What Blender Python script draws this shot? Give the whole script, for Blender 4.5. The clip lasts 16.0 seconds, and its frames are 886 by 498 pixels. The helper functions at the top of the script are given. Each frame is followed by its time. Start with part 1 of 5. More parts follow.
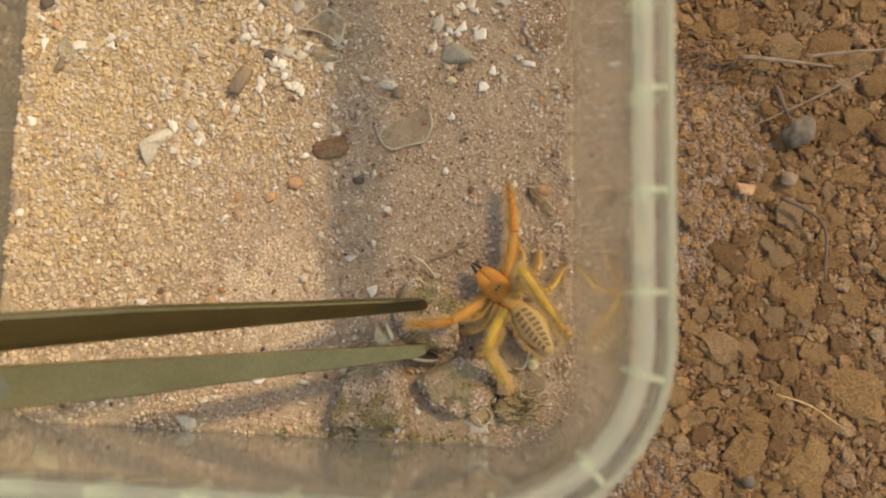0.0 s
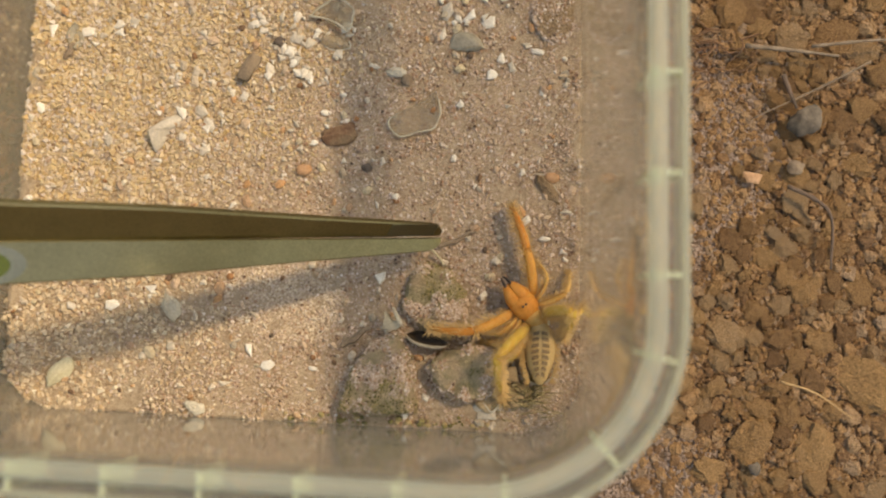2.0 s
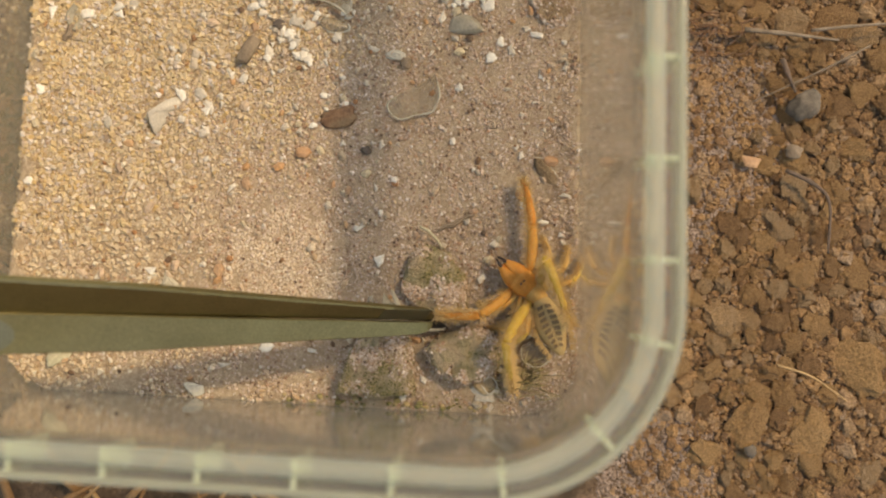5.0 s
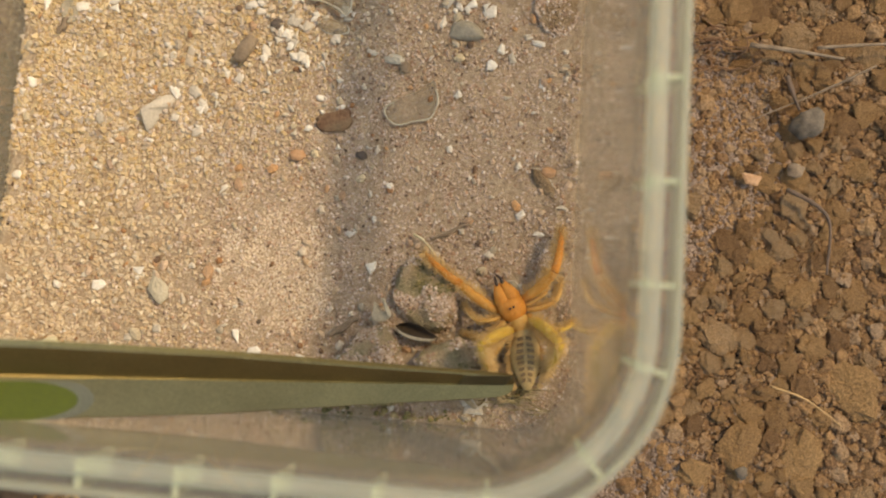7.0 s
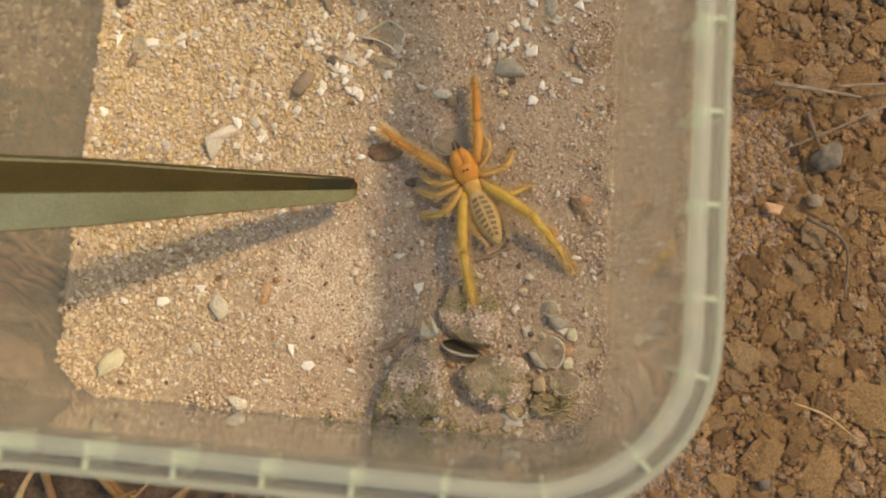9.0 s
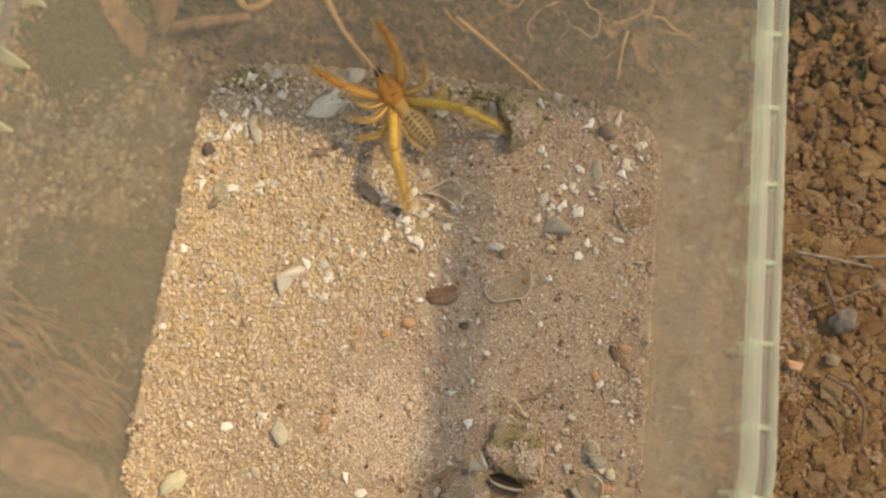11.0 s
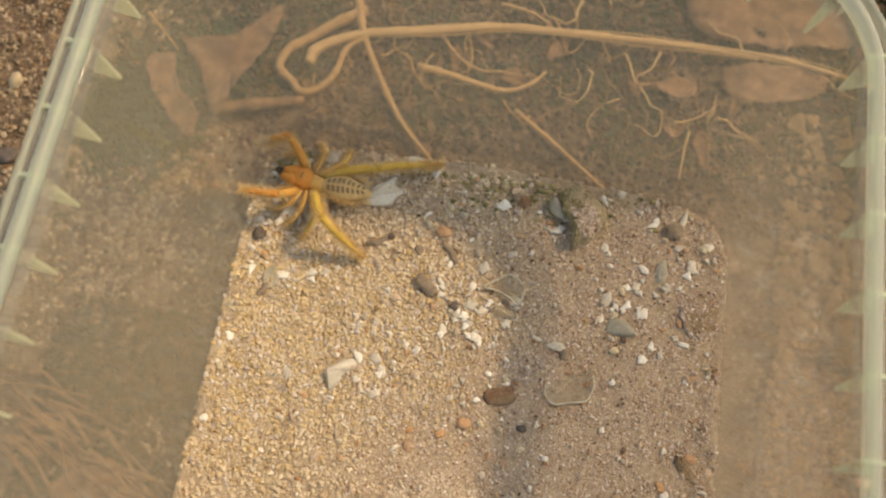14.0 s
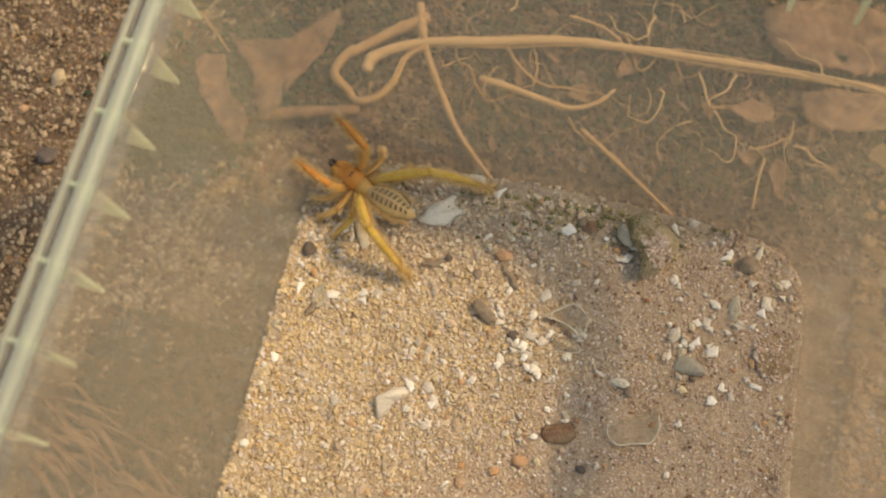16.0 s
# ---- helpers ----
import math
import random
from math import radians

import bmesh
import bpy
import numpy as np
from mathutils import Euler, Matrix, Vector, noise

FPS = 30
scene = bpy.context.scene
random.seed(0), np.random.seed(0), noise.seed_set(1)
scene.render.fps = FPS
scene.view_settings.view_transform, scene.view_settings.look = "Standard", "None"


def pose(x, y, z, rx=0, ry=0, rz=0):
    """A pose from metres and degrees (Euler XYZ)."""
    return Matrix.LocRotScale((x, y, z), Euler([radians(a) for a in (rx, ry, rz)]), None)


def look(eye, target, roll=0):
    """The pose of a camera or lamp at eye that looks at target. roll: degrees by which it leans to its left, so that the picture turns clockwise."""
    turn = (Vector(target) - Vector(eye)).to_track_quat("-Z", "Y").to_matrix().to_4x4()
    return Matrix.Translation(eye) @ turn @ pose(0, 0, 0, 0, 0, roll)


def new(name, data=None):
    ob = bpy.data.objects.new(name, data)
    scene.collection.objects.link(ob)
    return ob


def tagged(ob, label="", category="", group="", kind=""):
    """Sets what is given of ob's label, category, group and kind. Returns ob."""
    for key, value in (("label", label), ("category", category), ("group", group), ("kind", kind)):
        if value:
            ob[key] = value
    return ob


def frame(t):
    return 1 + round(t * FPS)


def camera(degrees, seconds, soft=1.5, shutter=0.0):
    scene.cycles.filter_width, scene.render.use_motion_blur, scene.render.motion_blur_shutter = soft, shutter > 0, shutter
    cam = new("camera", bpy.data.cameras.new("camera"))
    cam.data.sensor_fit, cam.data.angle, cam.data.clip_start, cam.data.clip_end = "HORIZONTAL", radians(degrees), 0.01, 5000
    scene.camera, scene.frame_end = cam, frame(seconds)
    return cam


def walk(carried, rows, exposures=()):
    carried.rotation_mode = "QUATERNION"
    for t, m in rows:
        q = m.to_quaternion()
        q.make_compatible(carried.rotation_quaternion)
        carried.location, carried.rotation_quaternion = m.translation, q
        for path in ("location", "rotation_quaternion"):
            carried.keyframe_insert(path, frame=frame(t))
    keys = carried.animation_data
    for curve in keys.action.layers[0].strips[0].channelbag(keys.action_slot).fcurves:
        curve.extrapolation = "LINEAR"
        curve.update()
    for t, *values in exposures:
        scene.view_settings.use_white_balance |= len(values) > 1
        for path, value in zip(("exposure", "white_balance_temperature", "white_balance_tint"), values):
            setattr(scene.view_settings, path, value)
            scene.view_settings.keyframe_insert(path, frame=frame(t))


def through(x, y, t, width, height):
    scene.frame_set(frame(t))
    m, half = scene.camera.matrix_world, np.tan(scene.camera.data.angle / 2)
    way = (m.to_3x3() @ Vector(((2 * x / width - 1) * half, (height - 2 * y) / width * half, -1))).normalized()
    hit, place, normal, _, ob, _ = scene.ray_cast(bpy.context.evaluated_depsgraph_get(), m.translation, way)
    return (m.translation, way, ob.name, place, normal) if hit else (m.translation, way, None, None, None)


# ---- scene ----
# ---- camera and its path ----
cam = camera(43.0, 16.0, soft=2.05)
# Close focus on the sand: the rim and the tweezers, nearer to the lens, fall out of focus.
cam.data.dof.use_dof, cam.data.dof.focus_distance, cam.data.dof.aperture_fstop = True, 0.245, 18.0
PATH = [
    (0.0, 0.05788, -0.02885, 0.23431, 3.398, 3.824, 2.598),
    (0.5, 0.05724, -0.02902, 0.23482, 3.449, 3.667, 2.596),
    (1.0, 0.05606, -0.02926, 0.23586, 3.466, 3.586, 2.754),
    (1.5, 0.05600, -0.03000, 0.23499, 3.623, 3.518, 2.800),
    (2.0, 0.05535, -0.03100, 0.23521, 3.235, 3.584, 2.767),
    (2.5, 0.05647, -0.03074, 0.23519, 2.831, 3.692, 2.693),
    (3.0, 0.05658, -0.03073, 0.23659, 2.547, 3.704, 2.800),
    (3.5, 0.05625, -0.03065, 0.23714, 2.485, 3.643, 2.955),
    (4.0, 0.05505, -0.03095, 0.23738, 2.456, 3.586, 2.924),
    (6.5, 0.05713, -0.02782, 0.23261, 1.924, 3.615, 3.650),
    (7.0, 0.05607, -0.02708, 0.23237, 2.037, 3.377, 4.835),
    (7.5, 0.05181, -0.03091, 0.24030, 2.193, 3.288, 4.786),
    (8.0, 0.05044, -0.03061, 0.24132, 2.485, 3.332, 4.924),
    (8.5, 0.04887, -0.03114, 0.24490, 3.049, 3.325, 5.073),
    (9.0, 0.04802, -0.03147, 0.24904, 3.874, 3.404, 5.326),
    (9.5, 0.04595, -0.03071, 0.25647, 5.856, 3.415, 6.336),
    (9.7, 0.04430, -0.03099, 0.25957, 7.130, 3.395, 6.810),
    (11.8, 0.02298, -0.04896, 0.27138, 16.209, 0.662, 8.591),
    (12.0, 0.02083, -0.04509, 0.26685, 17.196, 0.525, 8.921),
    (12.5, 0.01732, -0.04104, 0.25689, 17.898, 0.106, 8.792),
    (13.0, 0.01538, -0.04226, 0.25724, 17.869, -0.061, 8.817),
    (13.5, 0.01432, -0.04287, 0.25873, 17.628, -0.148, 9.041),
    (14.0, 0.01058, -0.04380, 0.26040, 17.649, -0.242, 9.574),
    (14.5, 0.00687, -0.04214, 0.25730, 17.604, -0.232, 10.347),
    (15.0, 0.00205, -0.04013, 0.25314, 17.661, -0.195, 11.319),
    (15.5, -0.00083, -0.03706, 0.24886, 17.722, -0.310, 12.235),
    (16.0, -0.00045, -0.03722, 0.24725, 17.925, -0.093, 12.051),
]
walk(cam, [(t, pose(*row)) for t, *row in PATH], exposures=[(0.0, 0.52, 9200, 9), (16.0, 0.52, 9200, 9)])

# ---- world and sun ----
world = bpy.data.worlds.new("sky")
scene.world = world
world.use_nodes = True
sky = world.node_tree.nodes.new("ShaderNodeTexSky")
sky.sky_type, sky.sun_disc = "NISHITA", False
SUN_FROM = Vector((5.4, 3.5, 8.2)).normalized()
sky.sun_elevation = math.asin(SUN_FROM.z)
sky.sun_rotation = math.atan2(SUN_FROM.x, SUN_FROM.y)
background = world.node_tree.nodes["Background"]
world.node_tree.links.new(sky.outputs[0], background.inputs[0])
background.inputs[1].default_value = 0.185
sun_data = bpy.data.lights.new("sun", "SUN")
sun_data.energy, sun_data.angle, sun_data.color = 1.7, radians(4.0), (1.0, 0.84, 0.62)
sun = new("sun", sun_data)
sun.matrix_basis = look(SUN_FROM * 5, (0, 0, 0))

# ---- building helpers: all plans are in centimetres ----
CM = 0.01
rng = np.random.default_rng(7)


def at(x, y, z, rx=0, ry=0, rz=0):
    return pose(x * CM, y * CM, z * CM, rx, ry, rz)


def mesh_of(name, verts, faces, material, smooth=False):
    me = bpy.data.meshes.new(name)
    me.from_pydata([tuple(v) for v in np.asarray(verts, float) * CM], [], [tuple(int(i) for i in f) for f in faces])
    me.materials.append(material)
    if smooth:
        me.polygons.foreach_set("use_smooth", [True] * len(me.polygons))
    me.update()
    return me


def part(name, me, parent=None, m=None, label=""):
    ob = new(name, me)
    ob.parent = parent
    if m is not None:
        ob.matrix_basis = m
    return tagged(ob, label)


def thing(name, label, category, m=None, me=None, group="", kind=""):
    ob = new(name, me)
    if m is not None:
        ob.matrix_basis = m
    return tagged(ob, label, category, group, kind)


def tube(points, radii, sides=8, flat=1.0, caps=True):
    """A round bar through the points, as vertices and faces."""
    pts = [Vector(p) for p in points]
    verts, faces = [], []
    side = None
    for i, p in enumerate(pts):
        ahead = (pts[min(i + 1, len(pts) - 1)] - pts[max(i - 1, 0)]).normalized()
        if side is None:
            side = ahead.cross(Vector((0, 0, 1)))
            if side.length < 1e-3:
                side = Vector((1, 0, 0))
        side = (side - ahead * side.dot(ahead)).normalized()
        up = side.cross(ahead)
        r = radii[i] if hasattr(radii, "__len__") else radii
        for k in range(sides):
            a = 2 * math.pi * k / sides
            verts.append(p + side * math.cos(a) * r + up * math.sin(a) * r * flat)
        if i:
            for k in range(sides):
                a, b = (i - 1) * sides + k, (i - 1) * sides + (k + 1) % sides
                faces.append((a, b, b + sides, a + sides))
    if caps:
        faces.append(tuple(range(sides))[::-1])
        faces.append(tuple(range(len(verts) - sides, len(verts))))
    return verts, faces


def joined(pieces):
    verts, faces = [], []
    for v, f in pieces:
        base = len(verts)
        verts += list(v)
        faces += [tuple(i + base for i in face) for face in f]
    return verts, faces


def spline(points, steps=6):
    """A smooth line through the points."""
    p = [Vector(q) for q in points]
    p = [p[0] * 2 - p[1]] + p + [p[-1] * 2 - p[-2]]
    out = []
    for i in range(1, len(p) - 2):
        for s in range(steps):
            u = s / steps
            out.append(0.5 * (2 * p[i] + (p[i + 1] - p[i - 1]) * u + (2 * p[i - 1] - 5 * p[i] + 4 * p[i + 1] - p[i + 2]) * u * u
                              + (3 * p[i] - p[i - 1] - 3 * p[i + 1] + p[i + 2]) * u ** 3))
    return out + [p[-2]]


def lump(seed, size, rough=0.25, level=2, grain=1.6, facets=0, boxy=1.0):
    """A rounded stone: verts and faces."""
    bm = bmesh.new()
    bmesh.ops.create_icosphere(bm, subdivisions=level, radius=1.0)
    g = np.random.default_rng(seed + 5)
    planes = [(Vector(g.normal(size=3)).normalized(), g.uniform(0.52 if facets > 10 else 0.62, 0.88)) for _ in range(facets)]
    for v in bm.verts:
        if boxy < 1.0:
            v.co = Vector([math.copysign(abs(c) ** boxy, c) for c in v.co])
        for normal, far in planes:
            over = v.co.dot(normal) - far
            if over > 0:
                v.co -= normal * over * 0.85
        n = noise.noise(v.co * grain + Vector((seed * 3.1, seed * 1.7, seed))) + 0.4 * noise.noise(v.co * grain * 3 + Vector((seed, 5, seed))) + (0.3 * noise.noise(v.co * grain * 8) if level > 3 else 0.0)
        v.co *= 1 + rough * n
        v.co = Vector((v.co.x * size[0], v.co.y * size[1], v.co.z * size[2]))
    verts, faces = [v.co.copy() for v in bm.verts], [tuple(v.index for v in f.verts) for f in bm.faces]
    bm.free()
    return verts, faces


def crag(seed, points=14, flat=0.6):
    """An angular clod of about unit size: the hull of scattered points."""
    g = np.random.default_rng(seed)
    bm = bmesh.new()
    for _ in range(points):
        v = Vector(g.normal(size=3)).normalized() * g.uniform(0.75, 1.05)
        bm.verts.new((v.x * g.uniform(0.8, 1.2), v.y * g.uniform(0.8, 1.1), v.z * flat))
    bmesh.ops.convex_hull(bm, input=bm.verts)
    bmesh.ops.delete(bm, geom=[v for v in bm.verts if not v.link_faces], context="VERTS")
    bm.verts.index_update()
    verts, faces = np.array([v.co[:] for v in bm.verts]), [tuple(v.index for v in f.verts) for f in bm.faces]
    bm.free()
    return verts, faces


# ---- materials ----
def material(name):
    mat = bpy.data.materials.new(name)
    mat.use_nodes = True
    nt = mat.node_tree
    return mat, nt, nt.nodes, nt.links, nt.nodes["Principled BSDF"]


def surface(name, colours, scale=600.0, fine=3000.0, rough=0.85, bump=0.3, vary="", metal=0.0, mix=0.35, relief=0.6, through=0.0, grainy=0.5, spec=0.5):
    """A matt natural surface: a ramp of colours over coarse noise, fine grain over it, and relief. vary: "island" or "object" shifts the ramp piece by piece."""
    mat, nt, nodes, links, bsdf = material(name)
    coord = nodes.new("ShaderNodeTexCoord")
    big, small = nodes.new("ShaderNodeTexNoise"), nodes.new("ShaderNodeTexNoise")
    for node, s in ((big, scale), (small, fine)):
        node.inputs["Scale"].default_value = s
        node.inputs["Detail"].default_value = 7
        node.inputs["Roughness"].default_value = 0.62
        links.new(coord.outputs["Object"], node.inputs["Vector"])
    ramp = nodes.new("ShaderNodeValToRGB")
    n = len(colours)
    spots_of = [0.25 + 0.5 * i / max(n - 1, 1) if not vary else i / max(n - 1, 1) for i in range(n)]
    marks = ramp.color_ramp.elements
    marks[0].position, marks[1].position = spots_of[0], spots_of[-1]
    marks[0].color, marks[1].color = (*colours[0], 1), (*colours[-1], 1)
    for where, c in zip(spots_of[1:-1], colours[1:-1]):
        marks.new(where).color = (*c, 1)
    if vary:
        src = nodes.new("ShaderNodeNewGeometry").outputs["Random Per Island"] if vary == "island" else nodes.new("ShaderNodeObjectInfo").outputs["Random"]
        add = nodes.new("ShaderNodeMath")
        add.operation = "MULTIPLY_ADD"
        links.new(big.outputs["Fac"], add.inputs[0])
        add.inputs[1].default_value = mix
        sub = nodes.new("ShaderNodeMath")
        sub.operation = "SUBTRACT"
        links.new(src, sub.inputs[0])
        sub.inputs[1].default_value = mix / 2
        links.new(sub.outputs[0], add.inputs[2])
        links.new(add.outputs[0], ramp.inputs[0])
    else:
        links.new(big.outputs["Fac"], ramp.inputs[0])
    grain = nodes.new("ShaderNodeMixRGB")
    grain.blend_type = "OVERLAY"
    grain.inputs[0].default_value = grainy
    links.new(ramp.outputs[0], grain.inputs[1])
    links.new(small.outputs["Fac"], grain.inputs[2])
    links.new(grain.outputs[0], bsdf.inputs["Base Color"])
    bsdf.inputs["Roughness"].default_value = rough
    bsdf.inputs["Metallic"].default_value = metal
    bsdf.inputs["Specular IOR Level"].default_value = spec
    if through:
        bsdf.inputs["Subsurface Weight"].default_value = through
        bsdf.inputs["Subsurface Radius"].default_value = (0.002, 0.0015, 0.001)
    b = nodes.new("ShaderNodeBump")
    b.inputs["Strength"].default_value = bump
    b.inputs["Distance"].default_value = relief * 0.001
    links.new(small.outputs["Fac"], b.inputs["Height"])
    links.new(b.outputs[0], bsdf.inputs["Normal"])
    return mat


def plastic(name, clear, blurred, milky, tint, gloss_rough=0.12, milk_colour=(0.74, 0.78, 0.66), passing=0.25):
    """Moulded polypropylene: part clear, part frosted, part milky, with a gloss."""
    mat, nt, nodes, links, bsdf = material(name)
    nodes.remove(bsdf)
    out = nodes["Material Output"]
    coord, n1 = nodes.new("ShaderNodeTexCoord"), nodes.new("ShaderNodeTexNoise")
    n1.inputs["Scale"].default_value = 120.0
    links.new(coord.outputs["Object"], n1.inputs["Vector"])
    b = nodes.new("ShaderNodeBump")
    b.inputs["Strength"].default_value = 0.02
    b.inputs["Distance"].default_value = 0.001
    links.new(n1.outputs["Fac"], b.inputs["Height"])
    see = nodes.new("ShaderNodeBsdfTransparent")
    see.inputs[0].default_value = (*tint, 1)
    frost = nodes.new("ShaderNodeBsdfRefraction")
    frost.inputs["Color"].default_value = (*tint, 1)
    frost.inputs["Roughness"].default_value = 0.16
    frost.inputs["IOR"].default_value = 1.03
    milk, glow = nodes.new("ShaderNodeBsdfDiffuse"), nodes.new("ShaderNodeBsdfTranslucent")
    for node in (milk, glow):
        node.inputs[0].default_value = (*milk_colour, 1)
    body = nodes.new("ShaderNodeMixShader")
    links.new(milk.outputs[0], body.inputs[1])
    links.new(glow.outputs[0], body.inputs[2])
    body.inputs[0].default_value = passing
    m1, m2, m3 = (nodes.new("ShaderNodeMixShader") for _ in range(3))
    m1.inputs[0].default_value = blurred / max(clear + blurred, 1e-6)
    links.new(see.outputs[0], m1.inputs[1])
    links.new(frost.outputs[0], m1.inputs[2])
    gloss, graze = nodes.new("ShaderNodeBsdfGlossy"), nodes.new("ShaderNodeLayerWeight")
    gloss.inputs["Roughness"].default_value = gloss_rough
    graze.inputs["Blend"].default_value = 0.5
    power, share = nodes.new("ShaderNodeMath"), nodes.new("ShaderNodeMath")
    power.operation, share.operation = "POWER", "MULTIPLY_ADD"
    power.inputs[1].default_value = 4.0
    share.inputs[1].default_value, share.inputs[2].default_value = 0.9, 0.03
    for node in (gloss, graze, frost):
        links.new(b.outputs[0], node.inputs["Normal"])
    links.new(graze.outputs["Facing"], power.inputs[0])
    links.new(power.outputs[0], share.inputs[0])
    links.new(share.outputs[0], m3.inputs[0])
    links.new(m1.outputs[0], m3.inputs[1])
    links.new(gloss.outputs[0], m3.inputs[2])
    m2.inputs[0].default_value = milky
    links.new(m3.outputs[0], m2.inputs[1])
    links.new(body.outputs[0], m2.inputs[2])
    links.new(m2.outputs[0], out.inputs["Surface"])
    return mat


SAND_BED = surface("sand_bed", [(0.329, 0.228, 0.146), (0.483, 0.368, 0.255), (0.597, 0.483, 0.349)], 700, 4000, 0.95, 1.0)
GRAIN_WARM = surface("coarse_sand", [(0.315, 0.224, 0.145), (0.547, 0.38, 0.175), (0.478, 0.37, 0.239), (0.596, 0.458, 0.265), (0.522, 0.414, 0.302), (0.63, 0.502, 0.339), (0.552, 0.424, 0.239), (0.463, 0.375, 0.313), (0.709, 0.634, 0.562)], 500, 5000, 0.5, 0.2, "island", mix=0.12)
GRAIN_CREAM = surface("cream_sand", [(0.36, 0.26, 0.17), (0.52, 0.37, 0.22), (0.5, 0.4, 0.28), (0.6, 0.47, 0.32), (0.53, 0.43, 0.31), (0.65, 0.53, 0.38), (0.56, 0.42, 0.27), (0.74, 0.66, 0.52)], 500, 5000, 0.55, 0.2, "island", mix=0.12)
GRAIN_PALE = surface("pale_fine_sand", [(0.45, 0.33, 0.23), (0.6, 0.48, 0.35), (0.7, 0.58, 0.44), (0.76, 0.67, 0.54)], 500, 5000, 0.7, 0.2, "island", mix=0.2)
GRAIN_FINE = surface("fine_sand", [(0.158, 0.104, 0.0749), (0.455, 0.277, 0.176), (0.475, 0.361, 0.278), (0.584, 0.455, 0.364), (0.455, 0.346, 0.272), (0.614, 0.49, 0.401), (0.544, 0.411, 0.31), (0.772, 0.693, 0.63)], 500, 5000, 0.7, 0.2, "island", mix=0.2)
SOIL = surface("dry_soil", [(0.0345, 0.025, 0.0146), (0.132, 0.0833, 0.0486), (0.259, 0.166, 0.102), (0.414, 0.286, 0.194)], 150, 1100, 0.95, 1.0, relief=2.2)
CLOD = surface("clay_clod", [(0.263, 0.14, 0.0611), (0.391, 0.22, 0.0926), (0.49, 0.289, 0.126), (0.418, 0.273, 0.152)], 350, 1400, 0.95, 1.0, "object", mix=0.6, relief=2.2, grainy=1.0)
CLOD_LOOSE = surface("clay_crumbs", [(0.231, 0.126, 0.0616), (0.361, 0.204, 0.0935), (0.463, 0.273, 0.127), (0.408, 0.281, 0.183)], 350, 1400, 0.95, 1.0, "island", mix=0.5, relief=2.0, grainy=0.9)
GREY_STONE = surface("grey_stone", [(0.06, 0.05, 0.038), (0.13, 0.106, 0.082), (0.2, 0.165, 0.13)], 400, 2500, 0.9, 0.5)
ROCK = surface("mossy_rock", [(0.206, 0.185, 0.0876), (0.399, 0.327, 0.193), (0.554, 0.419, 0.277), (0.322, 0.281, 0.154)], 220, 1600, 0.95, 1.0, relief=1.6)
BROWN = surface("brown_pebble", [(0.14, 0.1, 0.068), (0.24, 0.178, 0.122), (0.33, 0.255, 0.185)], 400, 2500, 0.8, 0.4)
PITTED = surface("pitted_rock", [(0.2, 0.13, 0.075), (0.36, 0.25, 0.15), (0.46, 0.34, 0.22)], 500, 1500, 0.95, 1.0, relief=1.5)
MOSS = surface("moss", [(0.108, 0.0975, 0.0384), (0.216, 0.189, 0.0744), (0.324, 0.26, 0.12), (0.459, 0.351, 0.192)], 500, 3000, 0.95, 0.4, "island", mix=0.3)
RED_STONE = surface("red_brown_stone", [(0.1, 0.06, 0.035), (0.2, 0.105, 0.06), (0.26, 0.17, 0.1), (0.15, 0.12, 0.075)], 220, 1800, 0.85, 0.6, relief=1.2)
PALE_CLAY = surface("tan_clay_flake", [(0.34, 0.24, 0.14), (0.44, 0.33, 0.2), (0.52, 0.41, 0.27)], 300, 2000, 0.9, 0.4)
ORANGE = surface("orange_pebble", [(0.38, 0.2, 0.1), (0.5, 0.31, 0.18)], 400, 2500, 0.7, 0.2)
GREY_SHELL = surface("grey_shell", [(0.2, 0.175, 0.13), (0.33, 0.295, 0.23), (0.44, 0.4, 0.32)], 160, 1800, 0.5, 0.3)
DARK = surface("dark_pebble", [(0.07, 0.055, 0.045), (0.16, 0.12, 0.095)], 400, 2500, 0.8, 0.3)
# The clam's hollow: its shade is painted on as near-black brown.
CLAM_SHADE = surface("clam_inside_shade", [(0.03, 0.022, 0.014), (0.09, 0.065, 0.042)], 400, 2500, 0.9, 0.3)
PALE = surface("pale_pebble", [(0.5, 0.44, 0.28), (0.6, 0.54, 0.38)], 300, 2000, 0.6, 0.2)
WHITE = surface("shell_white", [(0.46, 0.4, 0.32), (0.6, 0.54, 0.45), (0.75, 0.71, 0.63)], 300, 2500, 0.45, 0.15, "object", mix=0.6)
SHELL = surface("shell_cream", [(0.38, 0.33, 0.24), (0.5, 0.45, 0.35), (0.6, 0.55, 0.45)], 260, 1800, 0.45, 0.2, "object", mix=0.6)
STRAW = surface("straw", [(0.24, 0.125, 0.05), (0.4, 0.225, 0.095), (0.53, 0.34, 0.16)], 150, 1500, 0.8, 0.4, "object", mix=0.5)
TWIG = surface("twig", [(0.1, 0.07, 0.05), (0.18, 0.12, 0.09)], 200, 2000, 0.9, 0.5)
LEAF = surface("dry_leaf", [(0.085, 0.044, 0.024), (0.187, 0.1, 0.052), (0.297, 0.16, 0.08), (0.357, 0.2, 0.104)], 240, 1600, 0.85, 0.8, relief=1.2, grainy=0.8)
STEEL = surface("brushed_steel", [(0.207, 0.171, 0.0896), (0.292, 0.248, 0.13)], 60, 2500, 0.3, 0.015, metal=1.0)
BARE_EDGE = surface("bright_steel_edge", [(0.225, 0.217, 0.154), (0.3, 0.277, 0.203)], 60, 2500, 0.35, 0.02, metal=1.0)
